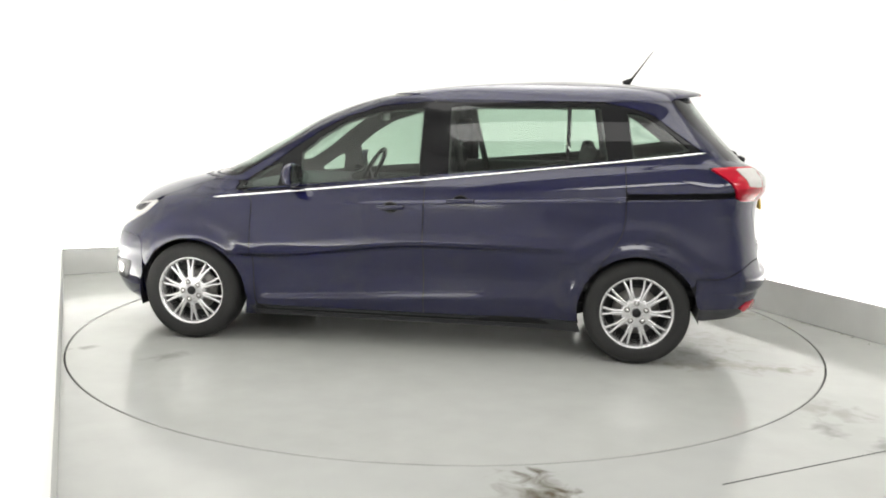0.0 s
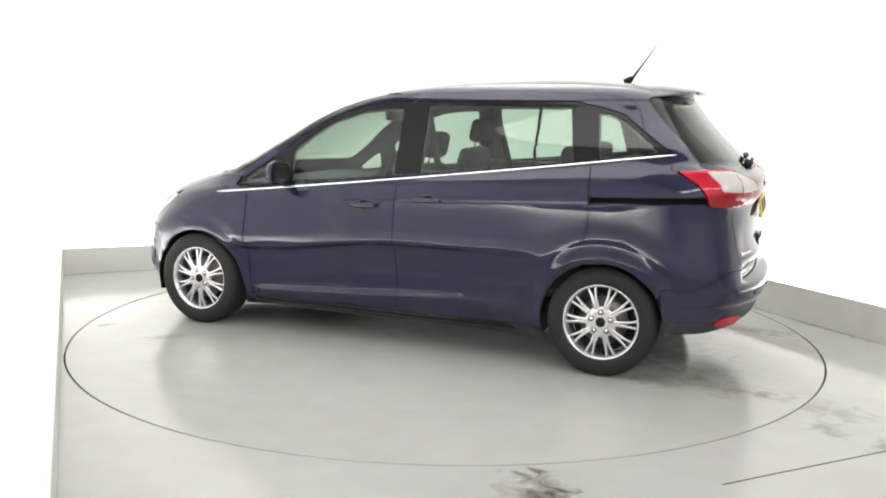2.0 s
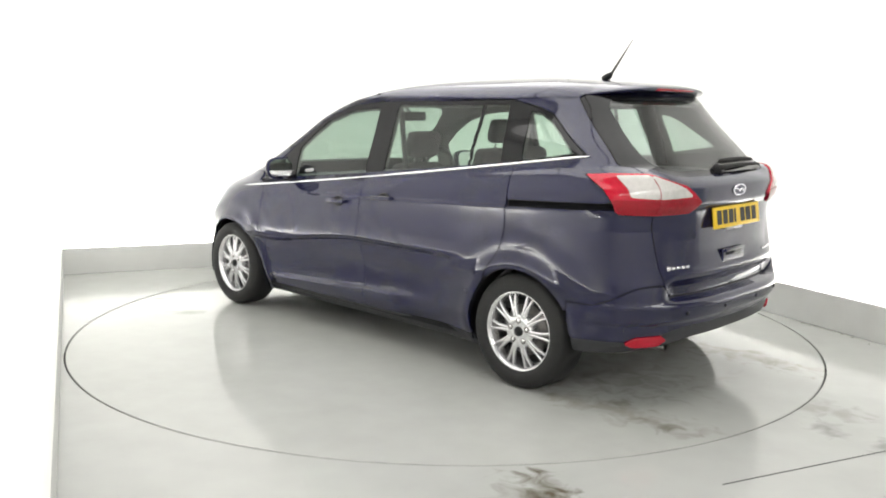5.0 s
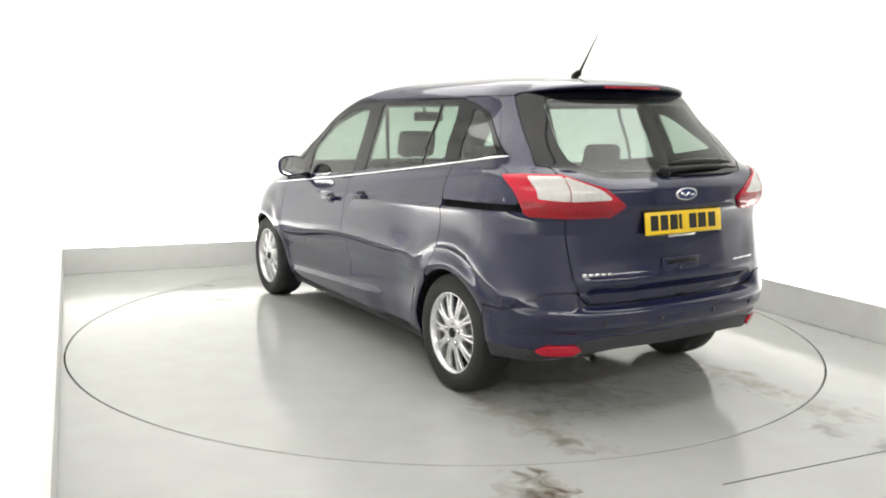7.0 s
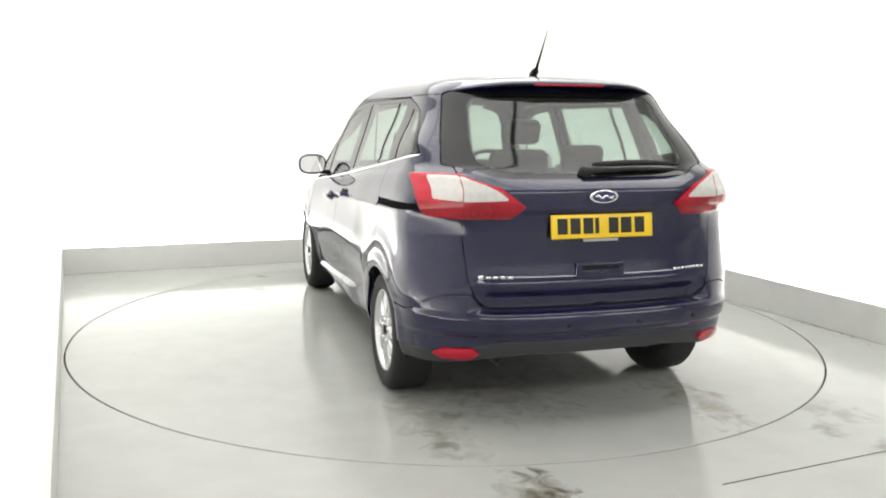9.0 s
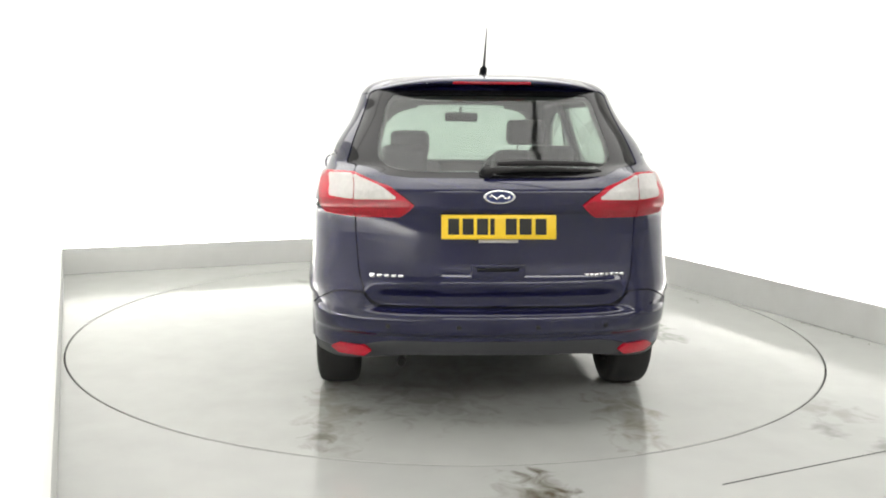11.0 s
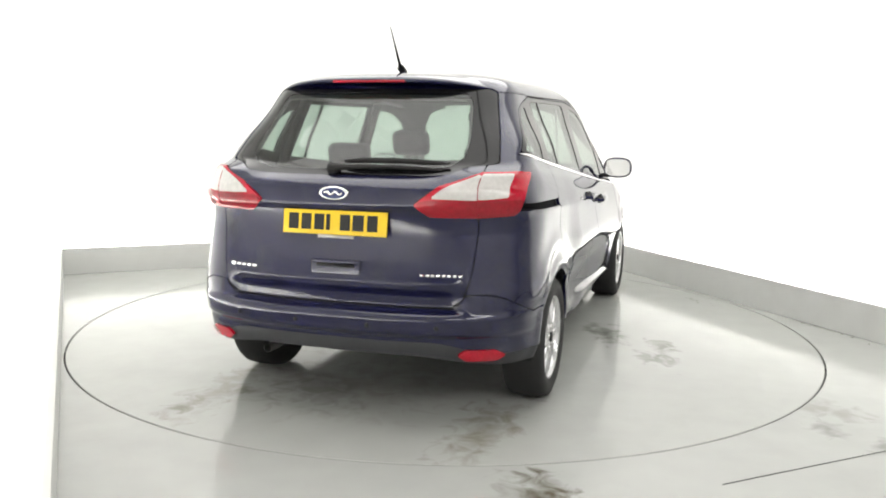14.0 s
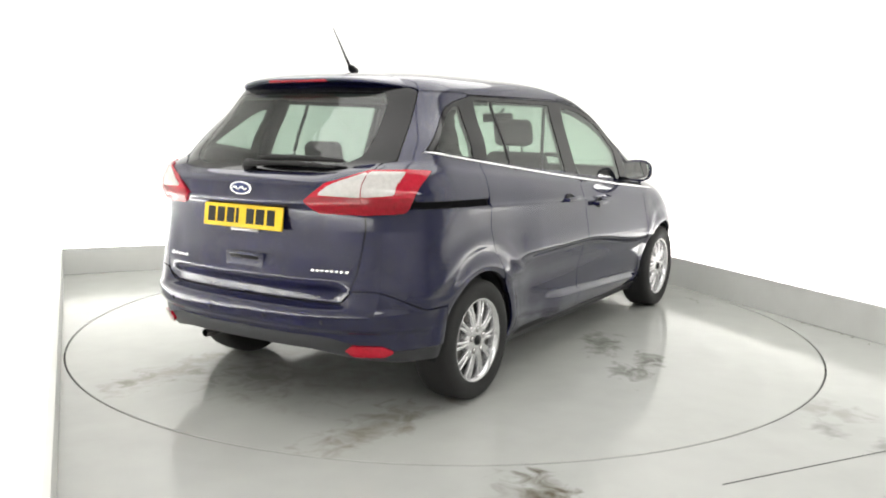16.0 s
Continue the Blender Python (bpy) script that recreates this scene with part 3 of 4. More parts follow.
gate = cpart("tailgate", panel(both(shrink(gate_edge), -lamp, -glass_zone), sides=(1, -1)), PAINT, "navy tailgate")
cpart("rear_bumper", panel(both(shrink(bump_rear), (0.425 - 0.06 * step(0.45, 0.8, Q)) - Z, -lamp, arches), lift=0.001, sides=(1, -1)), PAINT, "navy rear bumper with a ledge")
cpart("rear_valance", panel(both(shrink(bump_rear), Z - (0.425 - 0.06 * step(0.45, 0.8, Q)), arches), lift=-0.004, sides=(1, -1)), PLASTIC, "dark plastic lower valance")
pair("window_surround", both(shrink(trim_zone), -(side_glass + 0.002)), FRIT, "gloss black window surround", lift=-0.002)
for nm, g in (("front_window", g_front), ("quarterlight", g_quarterlight), ("sliding_door_window", g_slide), ("vent_window", g_vent), ("rear_side_window", g_side)):
    for ob in pair(nm, g, GLASS, "green tinted side glass", lift=-0.005, depth=0):
        ob.visible_shadow = False
pair("window_divider", both(g_rear, 0.433 - X, X - 0.450), BLACK, lift=-0.002)
ob = cpart("rear_window", panel(glass_clear, -0.004, 0, (1, -1)), DARKGLASS, "tinted rear window")
ob.visible_shadow = False
cpart("rear_window_border", panel(both(shrink(glass_zone), -glass_clear), -0.003, 0.012, (1, -1)), FRIT, "black glass border")
ob = cpart("windscreen", panel(ws_clear, -0.004, 0, (1, -1)), GLASS, "tinted windscreen")
ob.visible_shadow = False
cpart("windscreen_border", panel(both(shrink(ws_zone), -ws_clear), -0.003, 0.012, (1, -1)), FRIT)
pair("rail_slot", rail_slot, SLOT, "matt black sliding door track", lift=-0.016, depth=0)
pair("headlamp", shrink(headlamp), CLEAR, "clear headlamp")

for s in (1, -1):
    tl = cpart("tail_lamp", panel(shrink(lamp), 0.010, 0.03, (s,)), RED, "red and clear wraparound tail lamp")
    part("clear_lens", panel(both(lamp_white, abs(Q - 0.662) * -1 + 0.003), 0.0145, 0.008, (s,)), CLEAR, tl, "clear reversing lens")
    part("lower_lens", panel(both(shrink(lamp) + 0.006, Z - 1.066, abs(Q - 0.662) * -1 + 0.003), 0.0145, 0.008, (s,)), DEEPRED, tl, "darker red lower lens")
    seam = []
    for z in np.linspace(1.004, 1.162, 12):
        j = int(np.argmin(np.abs(ZS - z)))
        at = [float(np.interp(0.662, ALONG[:, j], SKIN[:, j, k] + 0.0145 * N_SKIN[:, j, k])) for k in range(3)]
        seam.append((at[0], s * at[1], at[2]))
    part("lens_seam", tube(seam, 0.0022, 6), DEEPRED, tl, "dark red joint between the lamp halves")
    cpart("reflector", panel(poly([(0.585, 0.366), (0.62, 0.392), (0.76, 0.390), (0.815, 0.362), (0.76, 0.338), (0.62, 0.340)], Q), 0.010, 0.02, (s,)), RED, "red bumper reflector")


def strip_bm(side):
    """Chrome strip swept along the belt line."""
    bm = bmesh.new()
    rows = []
    for x in np.linspace(2.63, -0.35, 70):
        z = float(belt(x)) + 0.012 * math.sin((x + 0.35) / 2.98 * math.pi) * -1.0
        j = int(np.argmin(np.abs(ZS - z)))
        jj = min(max(j, 1), len(ZS) - 2)
        a, b = (jj, jj + 1) if ZS[jj] <= z else (jj - 1, jj)
        t = (z - ZS[a]) / (ZS[b] - ZS[a])
        ya = np.interp(x, SKIN[:, a, 0], SKIN[:, a, 1])
        yb = np.interp(x, SKIN[:, b, 0], SKIN[:, b, 1])
        y = ya * (1 - t) + yb * t
        h = 0.007 * min(1, (2.64 - x) * 12 + 0.25, (x + 0.355) * 12 + 0.25)
        rows.append([bm.verts.new((x, side * (y + o), z + d)) for o, d in ((-0.006, -h), (0.004, -h), (0.009, -h * 0.4), (0.009, h * 0.4), (0.004, h), (-0.006, h))])
    for a, b in zip(rows, rows[1:]):
        for k in range(5):
            bm.faces.new((a[k], a[k + 1], b[k + 1], b[k]))
    bmesh.ops.recalc_face_normals(bm, faces=bm.faces[:])
    return bm


for s in (1, -1):
    cpart("chrome_strip", strip_bm(s), CHROME, "polished chrome belt strip")

# inner shell, dark, behind gaps and arches
shell = both(-(side_glass + 0.012), -(glass_clear + 0.012), -(ws_clear + 0.012), -(headlamp + 0.01), arches - 0.004, 0.21 - Z, either(-(X + 0.325), 0.36 - Z), Z - 1.62)
cpart("inner_shell", panel(both(shell, Z - strip_z), -0.022, 0, (1, -1)), BLACK, "black inner body shell")
cpart("pillar_lining", panel(both(shell, strip_z - Z), -0.022, 0, (1, -1)), LINING, "grey inner pillar lining")
pair("fog_lamp_recess", poly([(3.26, 0.47), (3.50, 0.455), (3.52, 0.34), (3.30, 0.36)], rounded=0.01), BLACK, "black fog lamp recess", lift=0.003, depth=0.006)
pair("fog_lamp", poly([(3.33, 0.44), (3.44, 0.435), (3.44, 0.385), (3.34, 0.39)], rounded=0.01), CLEAR, "clear fog lamp", lift=0.008, depth=0.008)
INNER = bmesh.new()
box(-0.55, 3.2, -0.58, 0.58, 0.30, 0.50, 0.03, bm=INNER)
box(0.36, 2.42, -0.55, 0.55, 0.19, 0.34, 0.03, bm=INNER)
box(0.38, 2.40, -0.80, 0.80, 0.20, 0.42, 0.03, bm=INNER)
cpart("underbody", INNER, BLACK, "black underbody")


def y_at(x, z):
    j = min(max(int(np.searchsorted(ZS, z)), 1), len(ZS) - 1)
    t = (z - ZS[j - 1]) / (ZS[j] - ZS[j - 1])
    return float(np.interp(x, SKIN[:, j - 1, 0], SKIN[:, j - 1, 1]) * (1 - t) + np.interp(x, SKIN[:, j, 0], SKIN[:, j, 1]) * t)


def x_rear(y, z):
    j = min(max(int(np.searchsorted(ZS, z)), 1), len(ZS) - 1)
    t = (z - ZS[j - 1]) / (ZS[j] - ZS[j - 1])
    n = NR + 4
    return float(np.interp(abs(y), SKIN[:n, j - 1, 1], SKIN[:n, j - 1, 0]) * (1 - t) + np.interp(abs(y), SKIN[:n, j, 1], SKIN[:n, j, 0]) * t)


# ---------------------------------------------------------------- wheels
def arch_liner(cx, side):
    bm = bmesh.new()
    rings = []
    for r, y in ((0.360, 0.84), (0.360, 0.50), (0.20, 0.49)):
        rings.append([bm.verts.new((cx + r * math.cos(a), side * y, 0.312 + r * math.sin(a))) for a in np.linspace(-0.28, math.pi + 0.12, 32)])
    for a, b in zip(rings, rings[1:]):
        for k in range(31):
            bm.faces.new((a[k], a[k + 1], b[k + 1], b[k]))
    return bm


def spoke_bars():
    """Ten forked spokes: two slim bars that spread towards the rim."""
    bm = bmesh.new()
    for k in range(10):
        a = 2 * math.pi * k / 10
        for sgn in (1, -1):
            prof = []
            for r, off, w, y in ((0.055, 0.006, 0.0135, 0.048), (0.108, 0.0065, 0.0110, 0.050), (0.150, 0.0115, 0.0078, 0.046), (0.208, 0.0225, 0.0075, 0.036)):
                c, s = math.cos(a), math.sin(a)
                ring = []
                for dw, dy in ((-w, -0.022), (-w, -0.004), (-w * 0.5, 0.0), (w * 0.5, 0.0), (w, -0.004), (w, -0.022)):
                    o = sgn * off + dw
                    ring.append(bm.verts.new((r * c - o * s, y + dy, r * s + o * c)))
                prof.append(ring)
            for p, q in zip(prof, prof[1:]):
                for i in range(5):
                    bm.faces.new((p[i], p[i + 1], q[i + 1], q[i]))
    bmesh.ops.recalc_face_normals(bm, faces=bm.faces[:])
    return bm


WHEEL_R = 0.313
wheel = new("wheel")
wheel.parent = car
part("tyre", lathe([(0.20, -0.095), (0.225, -0.103), (0.27, -0.108), (0.298, -0.098), (0.309, -0.082), (WHEEL_R, -0.05), (WHEEL_R, 0.05), (0.309, 0.082), (0.298, 0.098), (0.27, 0.108), (0.235, 0.105), (0.213, 0.094)], 64), RUBBER, wheel, "black rubber tyre")
part("rim", lathe([(0.195, -0.09), (0.19, 0.03), (0.196, 0.07), (0.204, 0.089), (0.214, 0.098), (0.219, 0.093), (0.217, 0.085)], 64), ALLOY, wheel, "silver alloy rim")
sp = spoke_bars()
bmesh.ops.translate(sp, verts=sp.verts[:], vec=(0, 0.038, 0))
part("spokes", sp, ALLOY, wheel, "ten forked silver spokes")
part("hub", lathe([(0.0, 0.086), (0.06, 0.088), (0.084, 0.086), (0.092, 0.078), (0.092, 0.0)], 40), ALLOY, wheel)
part("centre_cap", lathe([(0.0, 0.097), (0.022, 0.096), (0.027, 0.091), (0.027, 0.08)], 24), BLACK, wheel, "dark centre cap")
part("brake_disc", lathe([(0.05, 0.02), (0.14, 0.02), (0.14, -0.005), (0.05, -0.005)], 40), DISC, wheel)
part("wheel_back", lathe([(0.0, -0.04), (0.19, -0.04)], 32), BLACK, wheel)
for k in range(5):
    a = 2 * math.pi * k / 5 + 0.3
    nb = lathe([(0.0, 0.093), (0.008, 0.093), (0.0095, 0.0905), (0.010, 0.087)], 8)
    bmesh.ops.translate(nb, verts=nb.verts[:], vec=(0.058 * math.cos(a), 0, 0.058 * math.sin(a)))
    nut = part("wheel_nut", nb, CHROME, wheel)
    ns = lathe([(0.0, 0.0888), (0.0165, 0.0888), (0.0165, 0.08)], 14)
    bmesh.ops.translate(ns, verts=ns.verts[:], vec=(0.058 * math.cos(a), 0, 0.058 * math.sin(a)))
    part("nut_recess", ns, DISC, nut, "dark nut recess")
wheel.matrix_basis = pose(-CX, -CY, 0) @ pose(0, 0.772, WHEEL_R)
copy_thing(wheel, pose(-CX, -CY, 0) @ pose(2.788, 0.772, WHEEL_R, 0, 20, 0))
copy_thing(wheel, pose(-CX, -CY, 0) @ pose(0, -0.772, WHEEL_R, 0, 0, 180))
copy_thing(wheel, pose(-CX, -CY, 0) @ pose(2.788, -0.772, WHEEL_R, 0, 40, 180))
for cx in (0.0, 2.788):
    for s in (1, -1):
        cpart("wheel_arch_liner", arch_liner(cx, s), BLACK)

# ---------------------------------------------------------------- fittings outside
for s in (1, -1):
    for x, z in ((1.485, 0.905), (1.058, 0.955)):
        y = y_at(x, z)
        h = box(-0.085, 0.085, 0.022, 0.042, -0.014, 0.014, 0.009, 3)
        ob = part("door_handle", h, PAINT, car, "navy pull handle", CARM @ pose(x, s * y, z, 0, 1.5, 0 if s > 0 else 180))
        # body-coloured bowl made black: the shade behind the bar is in the colour
        bowl = lathe([(0.0, 0.006), (0.034, 0.008), (0.042, 0.012), (0.047, 0.010), (0.05, 0.0)], 24)
        bmesh.ops.scale(bowl, vec=(0.95, 1, 0.66), verts=bowl.verts[:])
        part("handle_bowl_shade", bowl, BLACK, ob, "handle bowl coloured black for its shade")
        part("handle_foot", box(-0.085, -0.055, -0.005, 0.03, -0.011, 0.011, 0.004), PAINT, ob)
        part("handle_foot", box(0.055, 0.085, -0.005, 0.03, -0.011, 0.011, 0.004), PAINT, ob)
    # door mirror
    bm = bmesh.new()
    bmesh.ops.create_uvsphere(bm, u_segments=24, v_segments=16, radius=1)
    for v in bm.verts:
        x, y, z = v.co
        v.co = (0.062 * x if x > 0 else 0.010 * x, 0.105 * np.sign(y) * abs(y) ** 0.75, 0.075 * np.sign(z) * abs(z) ** 0.75)
    mir = part("door_mirror", bm, PAINT, car, "navy door mirror with chrome-bright cap", CARM @ pose(2.08, s * 0.922, 1.083, 0, 0, s * 5))
    g = bmesh.new()
    bmesh.ops.create_circle(g, cap_ends=True, segments=28, radius=1)
    for v in g.verts:
        x, y, z = v.co
        v.co = (-0.0225, 0.090 * np.sign(x) * abs(x) ** 0.65, 0.061 * np.sign(y) * abs(y) ** 0.65)
    part("mirror_glass", g, MIRROR, mir, "mirror glass", pose(-0.002, 0, 0, 0, 3, -s * 8), smooth=False)
    part("mirror_arm", box(-0.01, 0.05, -0.16 if s > 0 else 0.06, -0.06 if s > 0 else 0.16, -0.075, -0.045, 0.01), BLACK, mir)

part("aerial", tube([(0.10, 0, 1.655), (0.06, 0, 1.675), (0.045, 0, 1.69), (0.0, 0, 1.752), (-0.055, 0, 1.83), (-0.088, 0, 1.875)], [0.022, 0.02, 0.008, 0.0055, 0.0032, 0.0018]), BLACK, car, "black whip aerial", CARM @ pose(0, 0, 0.019))


def spoiler():
    bm = bmesh.new()
    rows = []
    for y in np.linspace(-0.565, 0.565, 45):
        k = 1 - abs(y / 0.57) ** 4
        dz = -0.052 * abs(y / 0.57) ** 3
        thin = 1 - 0.6 * abs(y / 0.565) ** 2.5
        prof = [(0.06, 1.632), (-0.10, 1.637), (-0.23, 1.628), (-0.33, 1.611), (-0.372, 1.598), (-0.378, 1.590), (-0.372, 1.582), (-0.33, 1.574), (-0.22, 1.566)]
        rows.append([bm.verts.new((x * (0.45 + 0.55 * k) if x < 0 else x, y, (z if i < 4 else 1.611 - (1.611 - z) * thin) + dz - (0.02 if i == 0 else 0))) for i, (x, z) in enumerate(prof)])
    for a, b in zip(rows, rows[1:]):
        for i in range(len(prof) - 1):
            bm.faces.new((a[i], a[i + 1], b[i + 1], b[i]))
    bm.faces.new(rows[0])
    bm.faces.new(rows[-1])
    bmesh.ops.recalc_face_normals(bm, faces=bm.faces[:])
    return bm


sp = cpart("roof_spoiler", spoiler(), PAINT, "navy roof spoiler")
sp.matrix_basis = CARM @ pose(0, 0, 0.021)
part("brake_light", box(-0.381, -0.355, -0.19, 0.19, 1.577, 1.590, 0.004), DEEPRED, sp, "red high brake light")

# tailgate fittings
pl = part("number_plate", box(-0.012, 0.0, -0.26, 0.26, -0.0555, 0.0555, 0.004), YELLOW, gate, "yellow rear number plate", pose(-0.765, 0, 0.951, 0, 8, 0))
for k, (y0, w) in enumerate(((-0.205, 0.05), (-0.14, 0.05), (-0.075, 0.05), (-0.03, 0.02), (0.055, 0.05), (0.12, 0.055), (0.19, 0.05))):
    part("plate_bar", box(-0.0135, -0.0115, -y0 - w / 2, -y0 + w / 2, -0.035, 0.038), INK, pl, smooth=False)
bd = lathe([(0.0, 0.0), (1.0, 0.0), (1.0, 0.3), (0.9, 0.5), (0.82, 0.45)], 40, "z")
for v in bd.verts:
    v.co = (-0.012 * v.co.z - 0.002, 0.073 * v.co.x, 0.031 * v.co.y)
bg = part("badge", bd, CHROME, gate, "oval chrome badge", pose(-0.775, 0, 1.088, 0, -3, 0))
be = lathe([(0.0, 0.42), (0.82, 0.42)], 40, "z")
for v in be.verts:
    v.co = (-0.012 * v.co.z - 0.002, 0.073 * v.co.x, 0.031 * v.co.y)
part("badge_field", be, BLUE, bg, "blue badge field")
part("badge_script", tube([(-0.0085, 0.045 - 0.09 * k / 10, 0.007 * math.sin(k * 1.3)) for k in range(11)], 0.0055, 6), CHROME, bg, "pale script shape")

# wiper, handle and lettering on the tailgate
wz = 1.196
part("wiper", tube([(x_rear(y, wz + 0.0) - 0.028, y, wz + 0.012 * math.sin((0.1 - y) * 5)) for y in np.linspace(0.06, -0.48, 12)], [0.016, 0.015, 0.013, 0.011, 0.010, 0.010, 0.010, 0.010, 0.009, 0.008, 0.007, 0.005]), RUBBER, car, "black rear wiper", CARM)
part("wiper_blade", tube([(x_rear(y, wz + 0.026) - 0.022, y, wz + 0.026 + 0.012 * math.sin((0.1 - y) * 5)) for y in np.linspace(0.0, -0.50, 10)], [0.008, 0.013, 0.014, 0.014, 0.014, 0.013, 0.013, 0.012, 0.010, 0.005]), RUBBER, car, "black wiper blade", CARM)
wb = lathe([(0.0, 0.0), (0.03, 0.0), (0.034, 0.012), (0.028, 0.03), (0.0, 0.034)], 20, "z")
part("wiper_pivot", wb, BLACK, car, "", CARM @ pose(x_rear(0, 1.19) + 0.006, 0.05, 1.185, 0, -60, 0))
hb = box(-0.010, 0.004, -0.125, 0.125, -0.058, 0.036, 0.008, 3)
th = part("tailgate_handle", hb, PAINT, gate, "navy grip handle in the tailgate", pose(x_rear(0, 0.745), 0.0, 0.745))
part("handle_grip", box(-0.020, -0.008, -0.11, 0.11, 0.018, 0.036, 0.006, 2), PAINT, th)
# flat black strip stands in for the shadow below the grip
part("grip_shade_strip", box(-0.0115, -0.0095, -0.095, 0.095, 0.002, 0.017), BLACK, th, "black strip for the shade under the grip")
for y in (0.50, 0.18, -0.18, -0.50):
    sb2 = lathe([(0.0, 0.004), (0.009, 0.0035), (0.011, 0.0)], 14, "z")
    part("parking_sensor", sb2, BLACK, car, "small round parking sensor", CARM @ pose(x_rear(y, 0.50) - 0.002, y, 0.50, 0, -90, 0))
part("dealer_strip", box(-0.008, 0.0, -0.09, 0.09, -0.010, 0.006), CLEAR, gate, "pale strip under the plate", pose(x_rear(0, 0.885) - 0.008, 0.0, 0.889))
def letter_bars(name, y0, y1, z, h, n, label):
    """Small chrome bars in place of lettering."""
    for k in range(n):
        a, b2 = y0 + (y1 - y0) * k / n, y0 + (y1 - y0) * (k + 0.72) / n
        ym = (a + b2) / 2
        x = x_rear(ym, z)
        slope = (x_rear(ym + 0.01, z) - x_rear(ym - 0.01, z)) / 0.02
        hh = h * (1.5 if (k == 0 and n == 5) else 1.0)
        part(name, box(-0.005, 0.001, -abs(b2 - a) / 2, abs(b2 - a) / 2, -hh / 2, hh / 2, 0.0015, 1), CHROME, gate, label, pose(x, ym, z, 0, 0, -math.degrees(math.atan(slope))))
letter_bars("model_lettering", 0.585, 0.42, 0.722, 0.013, 5, "chrome lettering")
letter_bars("trim_lettering", -0.405, -0.60, 0.727, 0.012, 8, "chrome lettering")
tube_ex = lathe([(0.020, 0.0), (0.022, 0.002), (0.022, 0.12), (0.018, 0.12), (0.018, 0.01)], 24, "z")
part("exhaust_tip", tube_ex, DISC, car, "steel exhaust tip", CARM @ pose(-0.64, 0.44, 0.285, 0, 90, 0))
# ---------------------------------------------------------------- cabin
cpart("headliner", panel(both(1.535 - Z, -ws_zone, -glass_zone), -0.035, 0, (1, -1)), HEADLINER, "pale grey headliner")
cpart("cabin_floor", box(-0.60, 2.5, -0.78, 0.78, 0.42, 0.47), FABRIC, "dark carpet")
for s in (1, -1):
    for nm, x0, x1 in (("door_card", 1.30, 2.35), ("door_card", 0.15, 1.27), ("luggage_side", -0.36, 0.13)):
        z1 = min(float(belt((x0 + x1) / 2)) - 0.03, 1.14)
        cpart(nm, box(x0, x1, s * 0.68 if s > 0 else -0.74, 0.74 if s > 0 else -0.68, 0.45, z1, 0.02), PLASTIC, "dark inner trim")
    for nm, x, z0, z1, lean in (("pillar_trim", 1.235, 1.05, 1.53, 0.0), ("pillar_trim", 0.155, 1.15, 1.53, 0.06)):
        bm = bmesh.new()
        for z in (z0, z1):
            for dx, dy in ((-0.05, 0.0), (0.05, 0.0), (0.04, -0.035), (-0.04, -0.035)):
                bm.verts.new((x + dx + lean * (z - z0), s * (y_at(x, z) - 0.018 + dy), z))
        bm.verts.ensure_lookup_table()
        v = bm.verts
        for k in range(4):
            bm.faces.new((v[k], v[(k + 1) % 4], v[4 + (k + 1) % 4], v[4 + k]))
        bmesh.ops.recalc_face_normals(bm, faces=bm.faces[:])
        cpart(nm, bm, PLASTIC, "dark pillar trim")


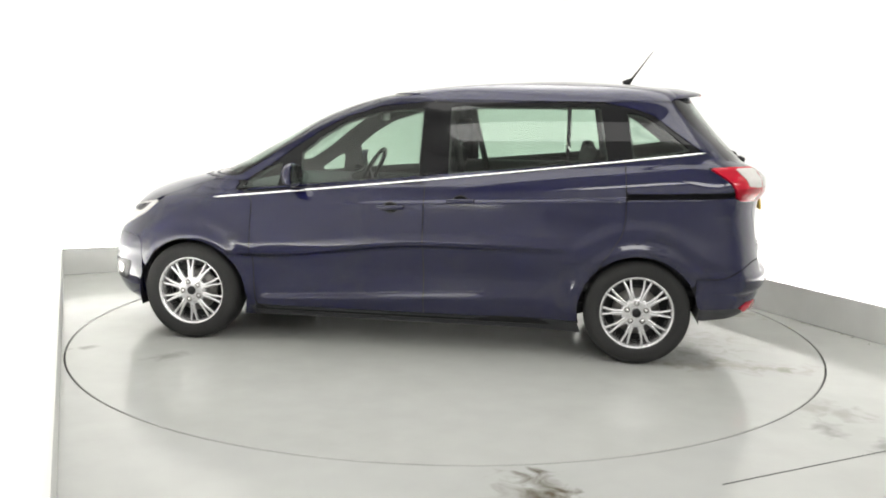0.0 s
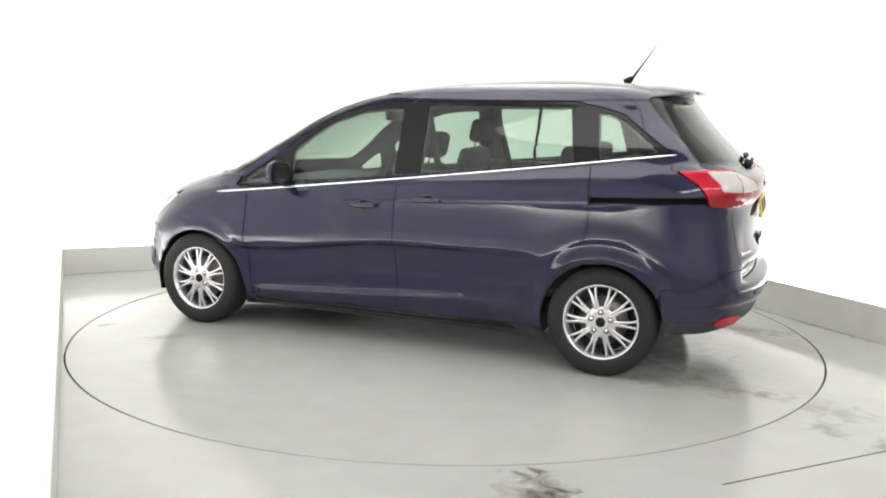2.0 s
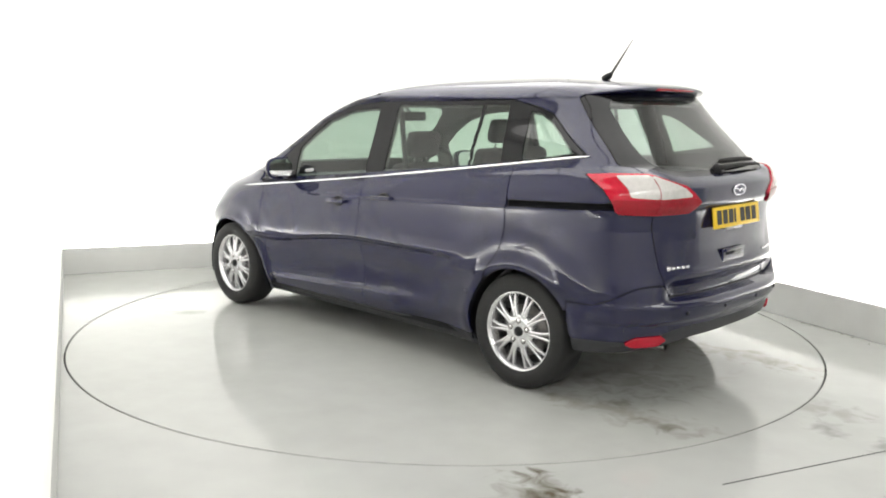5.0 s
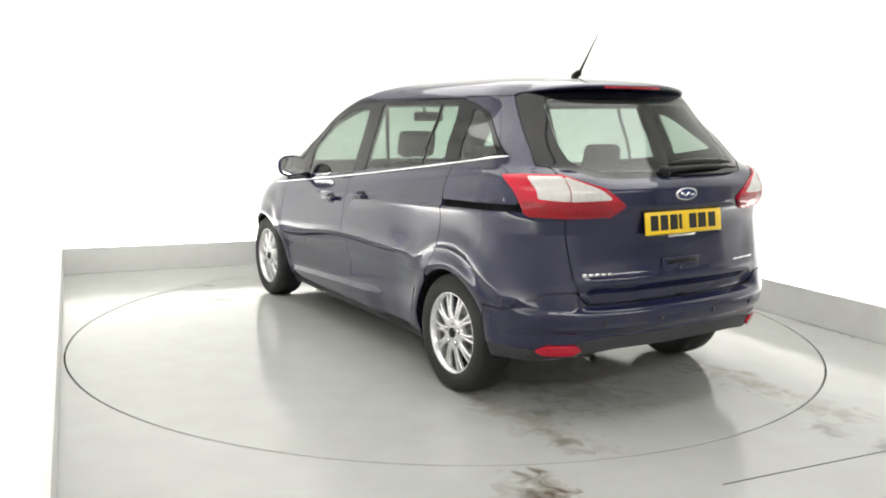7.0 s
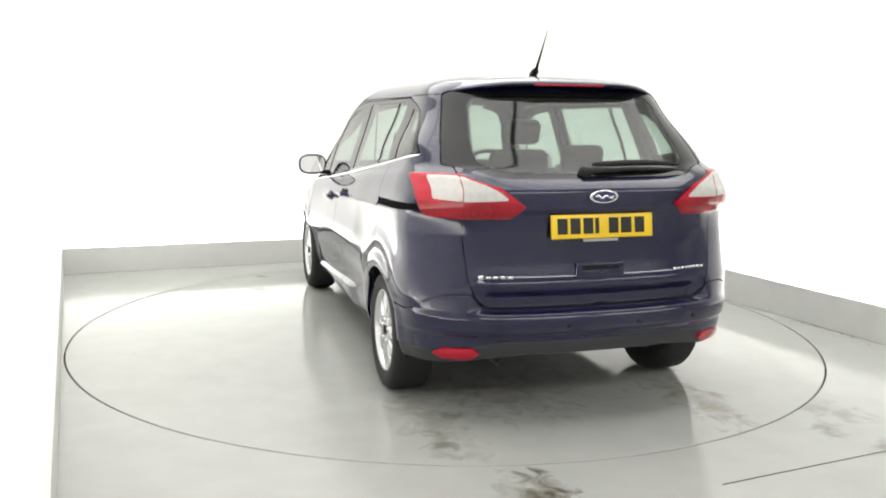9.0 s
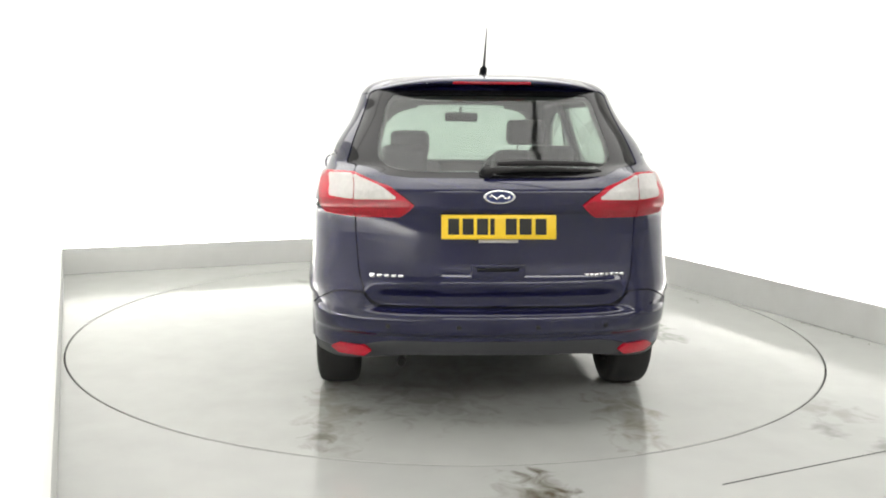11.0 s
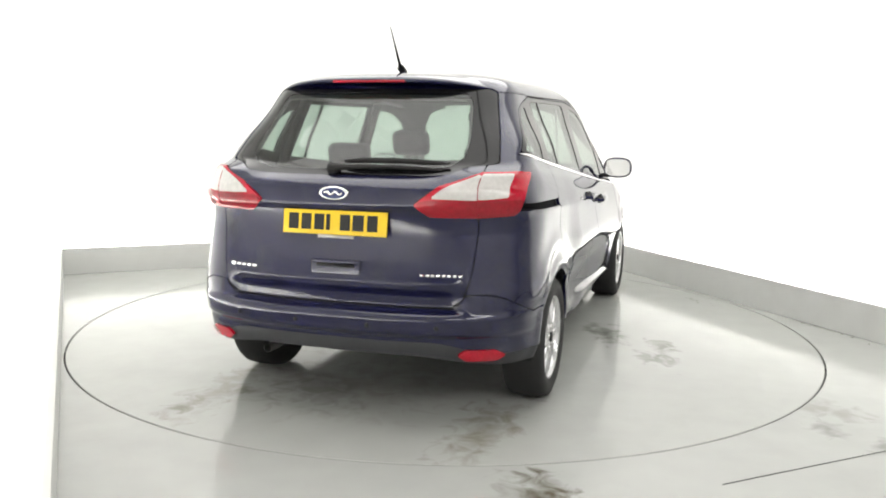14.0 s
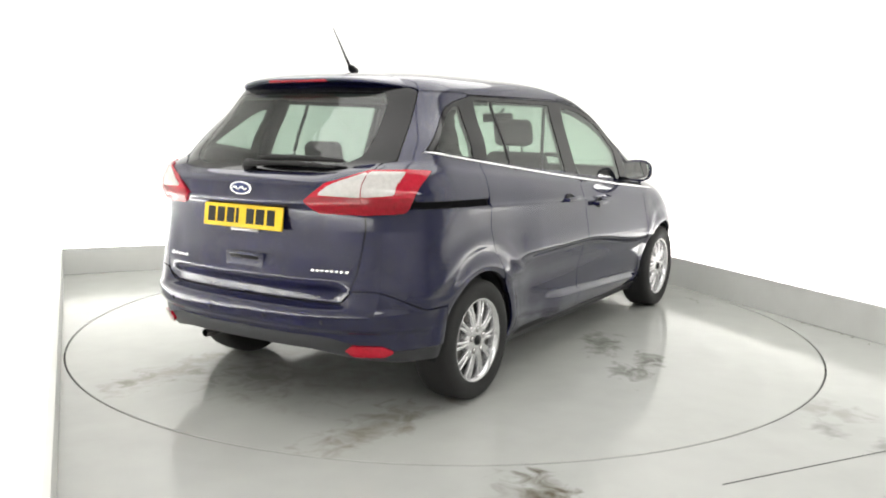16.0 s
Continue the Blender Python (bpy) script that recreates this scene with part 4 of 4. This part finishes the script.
def seat(x, y, z, w, back, lean, head, label):
    root = new("seat")
    root.parent = car
    root.matrix_basis = CARM @ pose(x, y, z)
    tagged(root, label)
    part("cushion", box(-0.02, 0.50, -w / 2, w / 2, -0.14, 0.03, 0.05, 4), FABRIC, root)
    bk = box(-0.055, 0.055, -w / 2, w / 2, 0.0, back, 0.045, 4)
    for v in bk.verts:
        v.co.y *= 1 - 0.18 * (v.co.z / back) ** 2
    tilt = Matrix.Translation((0, 0, 0.0)) @ pose(0, 0, 0, 0, -lean, 0)
    part("backrest", bk, FABRIC, root, "", tilt)
    if head:
        part("headrest", box(-0.05, 0.045, -0.13, 0.13, back + 0.045, back + 0.215, 0.04, 4), FABRIC, root, "", tilt)
        for yy in (-0.05, 0.05):
            part("headrest_post", tube([(0, yy, back - 0.02), (0, yy, back + 0.07)], 0.007), CHROME, root, "", tilt)


seat(1.36, 0.38, 0.74, 0.50, 0.41, 14, True, "charcoal fabric front passenger seat")
seat(1.36, -0.40, 0.74, 0.50, 0.49, 14, True, "charcoal fabric driver seat, set higher")
for y in (0.42, 0.0, -0.42):
    seat(0.42, y, 0.72, 0.40, 0.36, 12, y != 0, "charcoal fabric middle row seat")
cpart("load_floor", box(-0.62, 0.10, -0.52, 0.52, 0.56, 0.72, 0.03, 3), FABRIC, "folded rear row under dark carpet")
dash = box(2.02, 2.62, -0.70, 0.70, 0.62, 1.035, 0.07, 4)
for v in dash.verts:
    if v.co.z > 0.9:
        v.co.z -= 0.05 * abs(v.co.y / 0.7) ** 2
cpart("dashboard", dash, PLASTIC, "dark grey dashboard")
ringpts = [(0.19 * math.cos(a), 0.19 * math.sin(a), 0) for a in np.linspace(0, 2 * math.pi, 33)]
part("steering_wheel", tube(ringpts, 0.016), BLACK, car, "black steering wheel", CARM @ pose(1.90, -0.37, 1.02, 0, 62, 0))
part("steering_column", tube([(0, 0, 0), (0.25, 0, -0.1)], [0.06, 0.03]), BLACK, car, "", CARM @ pose(1.91, -0.37, 1.01))
part("interior_mirror", box(-0.015, 0.015, -0.12, 0.12, -0.033, 0.033, 0.014, 3), BLACK, car, "black interior mirror", CARM @ pose(1.72, 0, 1.44))
part("mirror_stem", tube([(1.73, 0, 1.44), (1.80, 0, 1.50)], 0.012), BLACK, car, "", CARM)
for s in (1, -1):
    part("seat_belt", box(-0.022, 0.022, -0.002, 0.002, -0.30, 0.30), BLACK, car, "black seat belt", CARM @ pose(1.10, s * 0.66, 1.20, s * 6, 14, 0))


# ---------------------------------------------------------------- motion
def motions():
    rows = [(float(t), pose(0, 0, 0, 0, 0, heading(t))) for t in range(17)]
    walk(turntable, rows)
    walk(car, rows)


motions()
